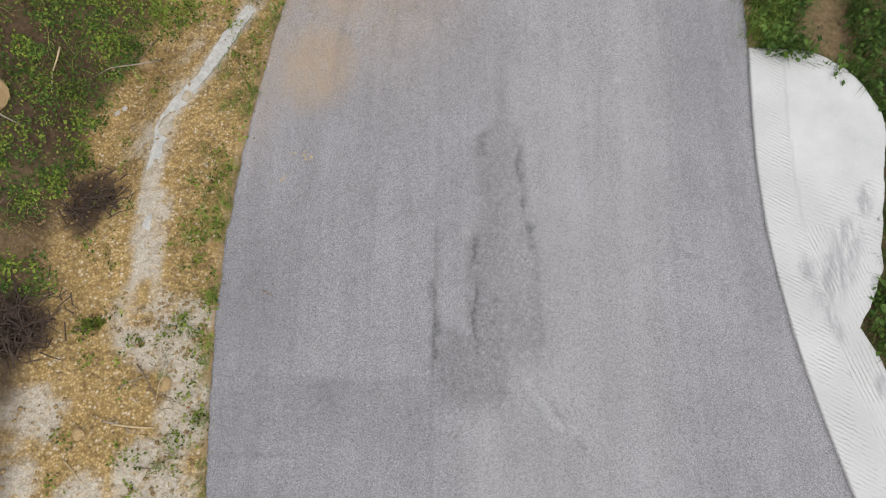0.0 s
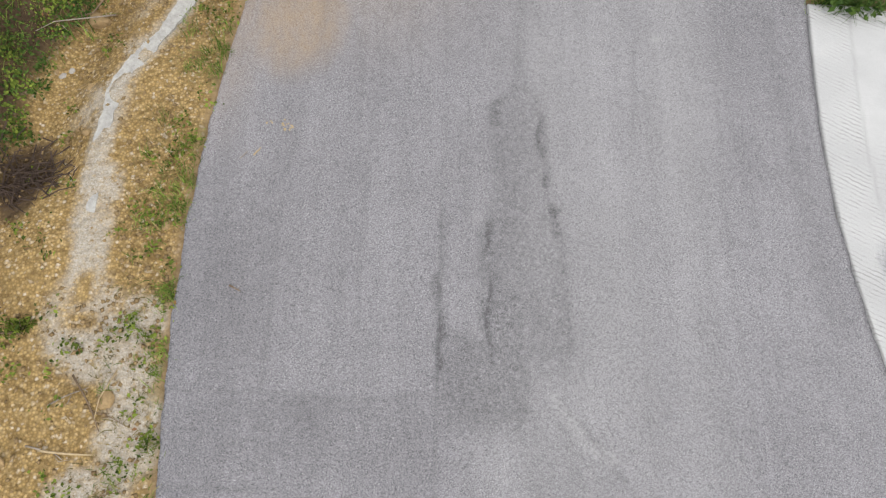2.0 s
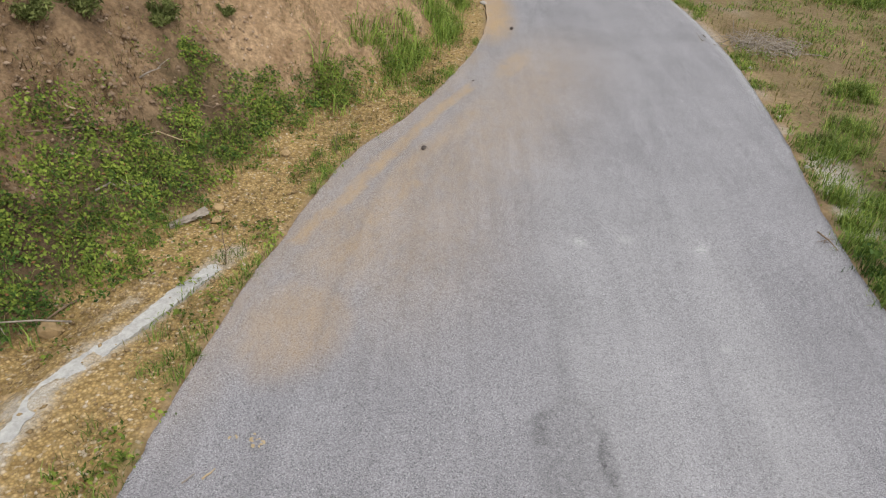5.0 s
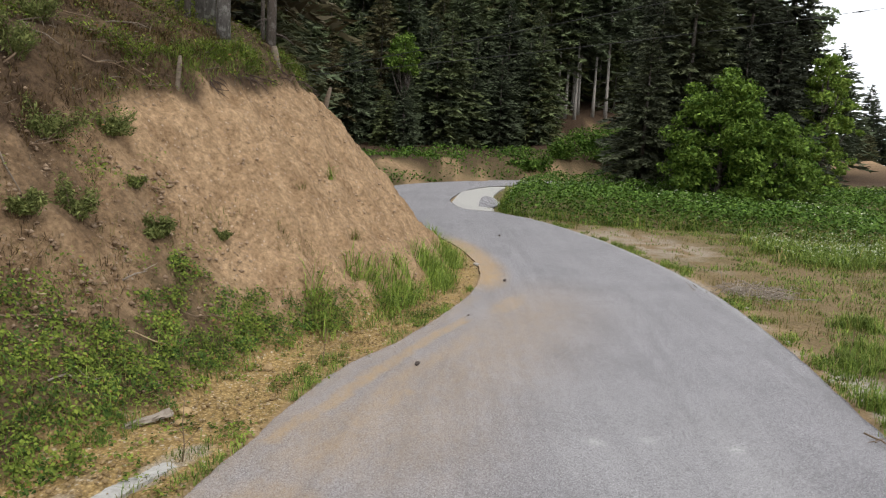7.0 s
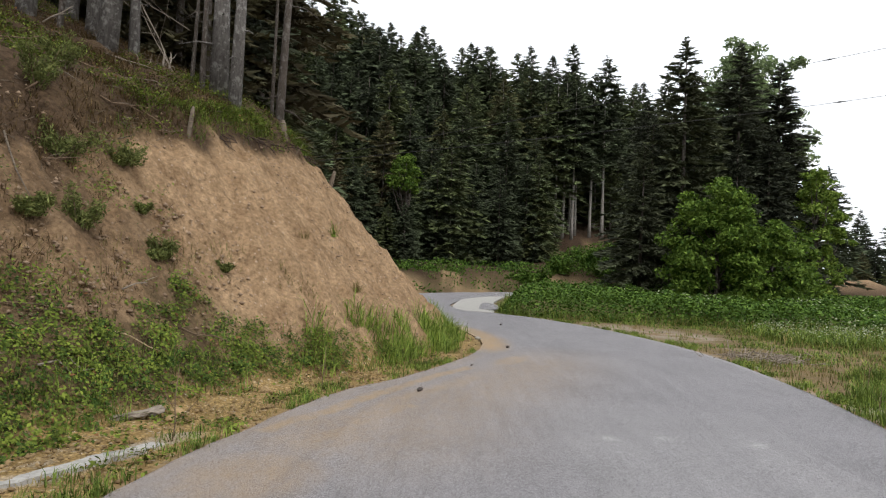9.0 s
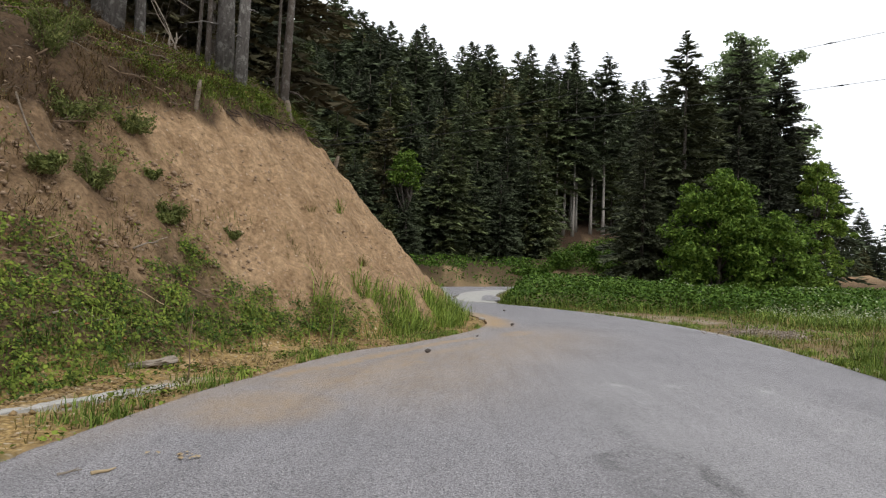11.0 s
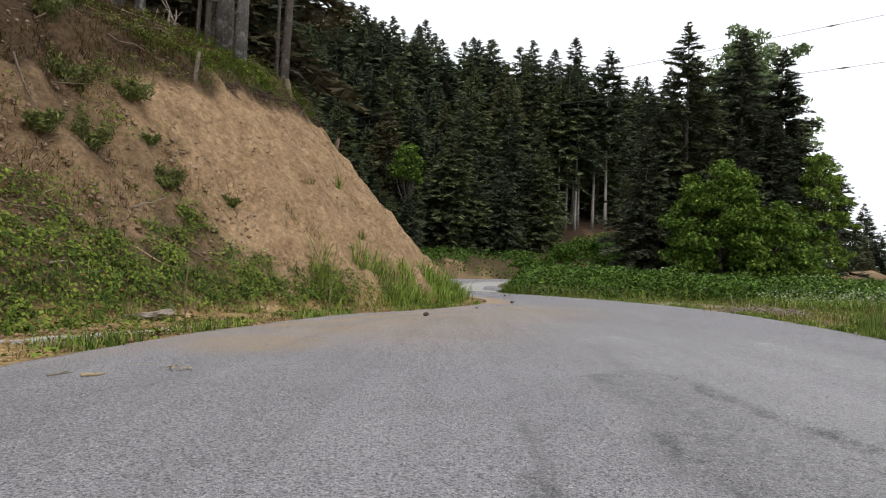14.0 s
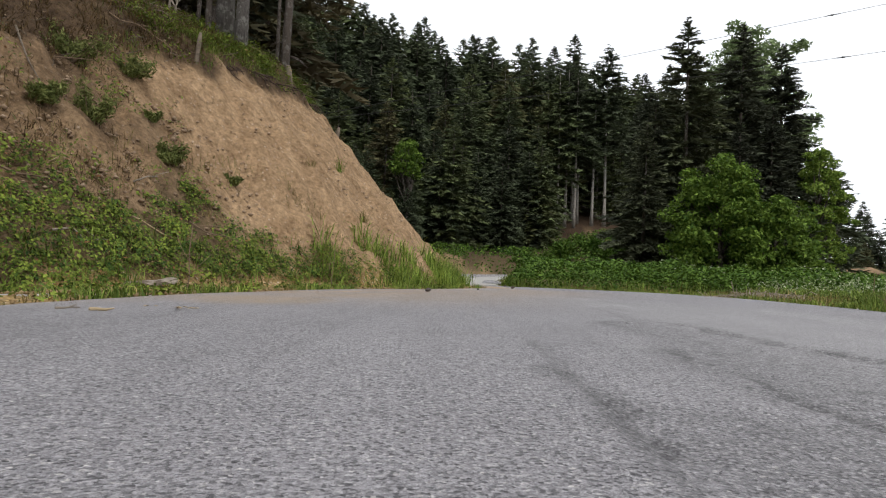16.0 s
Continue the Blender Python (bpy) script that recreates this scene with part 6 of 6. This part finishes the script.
def lay_wood():
    # weathered split plank in the gravel
    rng = np.random.default_rng(401)
    bm = bmesh.new()
    bmesh.ops.create_cube(bm, size=1)
    bmesh.ops.scale(bm, vec=(0.46, 0.085, 0.045), verts=bm.verts)
    bmesh.ops.subdivide_edges(bm, edges=[e for e in bm.edges if abs((e.verts[0].co - e.verts[1].co).x) > 0.3], cuts=7)
    bmesh.ops.bevel(bm, geom=[e for e in bm.edges if abs((e.verts[0].co - e.verts[1].co).x) > 0.01], offset=0.012, segments=2, affect="EDGES")
    for v in bm.verts:
        v.co += Vector((rng.normal() * 0.012 * (abs(v.co.x) > 0.2), rng.normal() * 0.006, rng.normal() * 0.006))
    me = bpy.data.meshes.new("plank")
    bm.to_mesh(me)
    bm.free()
    me.materials.append(DEADWOOD)
    ob = tagged(new("plank", me), "short weathered grey split log lying in the gravel", "log")
    ob.matrix_basis = pose(-2.57, 6.43, gz(-2.57, 6.43) + 0.05, 4, -6, 42)
    S = [
        ((-3.66, 6.72, 0.03), (-3.5, 6.58, 0.3), 0.012), ((-3.3, 7.62, 0.02), (-3.1, 7.75, 0.28), 0.012), ((-3.85, 6.3, 0.1), (-3.4, 6.75, 0.05), 0.013), ((-3.1, 7.0, 0.05), (-2.7, 7.4, 0.1), 0.009),
        ((-3.3, 6.2, 0.1), (-2.95, 6.5, 0.12), 0.012), ((-2.8, 7.9, 0.1), (-2.5, 8.3, 0.15), 0.01), ((-4.6, 7.6, 0.1), (-4.1, 7.3, 0.1), 0.013), ((-3.1, 4.95, 0.05), (-3.75, 4.6, 0.08), 0.009),
        ((-3.2, 5.3, 0.04), (-3.5, 4.85, 0.08), 0.012), ((-4.0, 4.7, 0.1), (-4.05, 4.2, 0.12), 0.012), ((-4.6, 3.9, 0.1), (-4.2, 3.7, 0.1), 0.012), ((-4.2, 2.9, 0.08), (-4.5, 2.3, 0.1), 0.012),
        ((-2.9, 0.65, 0.03), (-2.45, 0.62, 0.03), 0.012), ((-3.0, 0.68, 0.03), (-2.7, 0.58, 0.02), 0.009), ((-2.75, 1.25, 0.02), (-2.45, 0.8, 0.04), 0.009), ((-2.4, 1.3, 0.02), (-2.5, 0.9, 0.05), 0.008),
        ((-2.15, 0.55, 0.03), (-1.95, 0.85, 0.06), 0.006), ((-2.6, 0.25, 0.02), (-2.2, 0.35, 0.04), 0.007), ((-3.3, 0.3, 0.02), (-3.0, 0.05, 0.04), 0.008), ((-2.9, 1.0, 0.02), (-2.6, 1.15, 0.03), 0.008),
        ((-4.6, 9.5, 0.1), (-4.2, 9.9, 0.25), 0.012), ((-5.2, 9.3, 0.05), (-4.7, 9.2, 0.2), 0.014), ((-5.6, 10.3, 0.1), (-5.0, 10.6, 0.15), 0.014), ((-4.9, 8.4, 0.05), (-4.8, 8.8, 0.35), 0.014), ((-5.0, 10.9, 0.05), (-4.5, 11.3, 0.15), 0.013), ((-5.9, 9.2, 0.05), (-5.5, 9.6, 0.3), 0.014),
        ((-4.35, 7.9, 0.05), (-4.1, 8.2, 0.3), 0.01), ((-5.3, 8.0, 0.05), (-4.9, 7.7, 0.3), 0.012), ((-4.4, 10.1, 0.05), (-4.0, 10.35, 0.12), 0.016),
    ]
    for k, (a, b, r) in enumerate(S):
        stick("dead_branch", a, b, r, (STUMPWOOD if a[1] > 7 else STRAW) if k % 3 == 0 else (DEADWOOD if k % 3 == 1 and a[1] < 8 else TWIGWOOD), "thin dry branch lying on the slope" if a[1] > 3 else "thin dry stalk lying in the gravel", "stick", "dead branches", 0.18, 410 + k, True, k % 3)
    # fallen pale limbs between the trunks
    for k, (a, b, r) in enumerate((((-5.35, 13.5, 0.1), (-6.4, 14.0, 1.3), 0.016), ((-5.2, 13.3, 0.05), (-6.1, 13.8, 0.9), 0.012), ((-5.28, 13.3, 0.02), (-5.27, 13.32, 0.4), 0.022), ((-5.42, 13.4, 0.02), (-5.42, 13.4, 0.34), 0.026), ((-5.9, 12.2, 0.05), (-5.1, 12.5, 0.12), 0.012), ((-6.9, 12.0, 0.1), (-6.5, 12.2, 0.6), 0.012), ((-5.2, 14.0, 0.9), (-6.4, 14.1, 1.1), 0.01))):
        stick("fallen_limb", a, b, r, DEADWOOD, "grey dead limb leaning between the fir trunks", "branch", "fallen limbs", 0.1, 450 + k, True, 4)
    # broken posts on the brow
    for x, y, h, r, t in ((-3.86, 10.66, 0.48, 0.04, 3), (-3.02, 17.9, 0.6, 0.07, 12), (-3.35, 14.3, 0.32, 0.09, -8)):
        z = gz(x, y)
        v, f = tube([(0, 0, -0.35), (0.01, 0, h * 0.3), (0.02, 0.01, h * 0.75), (0.03, 0, h)], [r, r * 0.95, r * 0.85, r * 0.45], 8, 0.15, np.random.default_rng(int(h * 100)))
        ob = new("broken_post", mesh_of("broken_post", v, f, STUMPWOOD, True))
        ob.matrix_basis = pose(x, y, z, 0, t, 0)
        tagged(ob, "splintered grey wooden stump on the brow of the cut", "stump", "stumps on the brow")
    # roots hanging from the brow
    rng = np.random.default_rng(470)
    pieces = []
    for _ in range(40):
        y = rng.uniform(11.2, 17.8)
        xs_ = np.linspace(-5.2, -2.2, 60)
        _, i = land(xs_, np.full(60, y))
        x = xs_[np.argmin(np.abs(i["over"] + 0.05))]
        z = gz(x, y)
        d = np.array([rng.uniform(0.1, 0.35), rng.uniform(-0.25, 0.1), -rng.uniform(0.08, 0.28)])
        p0 = np.array([x, y, z + 0.05])
        pieces.append(tube([p0, p0 + d * 0.5 + rng.normal(size=3) * 0.03 + np.array([0.04, 0, 0.0]), p0 + d + np.array([0.05, 0, 0.0])], [0.012, 0.009, 0.003], 4))
    v, f = join(pieces)
    tagged(new("hanging_roots", mesh_of("hanging_roots", v, f, TWIG_DARK)), "thin brown roots hanging from the undercut brow", "roots", kind="stuff")
    # slash and dead twigs strewn over the upper slope
    rng = np.random.default_rng(475)
    p = scatter(rng, 2600, -8.5, -3.0, 6.0, 15.0, lambda i, x, y, dice: i["left"] & (i["over"] > -0.15) & (dice < 0.35))
    pieces = []
    for q in p:
        d = rng.normal(size=3) * np.array([1, 1, 0.15])
        d = d / np.linalg.norm(d) * rng.uniform(0.06, 0.3)
        d[2] += 0.05
        q = q + np.array([0, 0, 0.03])
        r = rng.uniform(0.003, 0.009)
        pieces.append(tube([q, q + d * 0.5 + rng.normal(size=3) * 0.02, q + d], [r, r * 0.8, r * 0.4], 4))
    v, f = join(pieces)
    tagged(new("slope_slash", mesh_of("slope_slash", v, f, STUMPWOOD)), "grey dead twigs strewn over the upper slope", "twigs", kind="stuff")
    # brushwood heap on the inner verge and slash in the clearing
    for x, y, w, n, lab, s in ((-4.02, 1.55, 0.42, 520, "dark tangled heap of dead brushwood on the verge", 480), (6.0, 13.7, 0.75, 240, "grey heap of cut twigs in the clearing", 481), (-3.56, 3.0, 0.42, 170, "dark tangle of dead bramble canes", 482)):
        rng = np.random.default_rng(s)
        pieces = []
        for _ in range(n):
            c = rng.normal(size=3) * np.array([w * 0.5, w * 0.4, 0]) + np.array([0, 0, abs(rng.normal()) * 0.05 + 0.01])
            d = rng.normal(size=3) * np.array([1, 1, 0.25])
            d = d / np.linalg.norm(d) * w * rng.uniform(0.12, 0.38)
            pieces.append(tube([c - d, c + rng.normal(size=3) * 0.03, c + d], [0.008, 0.007, 0.003], 4))
        v, f = join(pieces)
        ob = new("brushwood_heap", mesh_of("brushwood_heap", v, f, DEADWOOD if x > 0 else TWIG_DARK))
        ob.location = (x, y, gz(x, y))
        tagged(ob, lab, "brushwood", kind="stuff")
    # litter on the asphalt
    for k, (a, b, r, m) in enumerate((((-1.57, 2.06, 0.012), (-1.47, 2.01, 0.012), 0.008, TWIGWOOD), ((-1.62, 3.3, 0.012), (-1.56, 3.38, 0.012), 0.006, DEADWOOD), ((-1.5, 3.34, 0.01), (-1.44, 3.43, 0.01), 0.008, STRAW))):
        ob = stick("wood_chip", a, b, r, m, "small splinter of wood lying on the asphalt", "wood chip", "chips on the road", 0.05, 490 + k, False, 1)
    stick("fallen_twig", (4.1, 6.85, 0.02), (4.15, 6.48, 0.03), 0.01, TWIGWOOD, "dry twig lying across the asphalt edge", "twig", "", 0.15, 495, False, 3)
    rng = np.random.default_rng(496)
    for k, (x, y, n, s) in enumerate(((-1.2, 3.67, 14, 0.07), (-1.36, 3.7, 3, 0.03))):
        cs = rng.normal(size=(n, 3)) * np.array([s, s * 0.5, 0]) + np.array([0, 0, 0.008])
        v, f = leaves(cs, rng.uniform(0.02, 0.04, n), rng, 0.9, 0.6)
        ob = new("dead_leaves", mesh_of("dead_leaves", v, f, STRAW))
        ob.location = (x, y, 0)
        tagged(ob, "few brown dead leaves lying on the asphalt", "leaves", kind="stuff")
    # thin dry stalks standing beside the road
    for k, (x, y, h) in enumerate(((-2.0, 5.75, 0.55), (-1.3, 8.15, 0.5), (5.35, 9.3, 0.5), (6.4, 9.9, 0.5), (4.95, 8.4, 0.3))):
        z = gz(x, y)
        stick("dry_stalk", (x, y, z - 0.03), (x + 0.03, y, z + h), 0.006, TWIGWOOD, "thin dry weed stalk standing beside the asphalt", "stalk", "weed stalks", 0.05, 500 + k, False, 3)


WIRES = (((-3.4, 18.3, 4.01), (16.0, 18.3, 7.26), 0.16, 0.006, 0.688), ((-3.4, 18.3, 4.11), (16.0, 18.3, 8.785), 0.065, 0.006, 0.672))


def string_wires():
    # two slack overhead cables across the view, each with an in-line fitting
    for a, b, sag, r, dots in WIRES:
        a, b = np.array(a), np.array(b)
        pts = [a + (b - a) * u - np.array([0, 0, sag * 4 * u * (1 - u)]) for u in np.linspace(0, 1, 25)]
        v, f = tube(pts, r, 5)
        t = thing("overhead_cable", "thin slack overhead cable strung across the slope", "cable", "overhead cables")
        part("cable", mesh_of("cable", v, f, CABLE), t)
        if dots:
            p = a + (b - a) * dots - np.array([0, 0, sag * 4 * dots * (1 - dots)])
            d = (b - a) / np.linalg.norm(b - a)
            w, g = tube([p - d * 0.2, p - d * 0.06, p, p + d * 0.06, p + d * 0.2], [0.008, 0.014, 0.024, 0.014, 0.008], 8)
            part("fitting", mesh_of("fitting", w, g, CABLE), t, "dark insulator fitting")


lay_stones()
lay_wood()
string_wires()
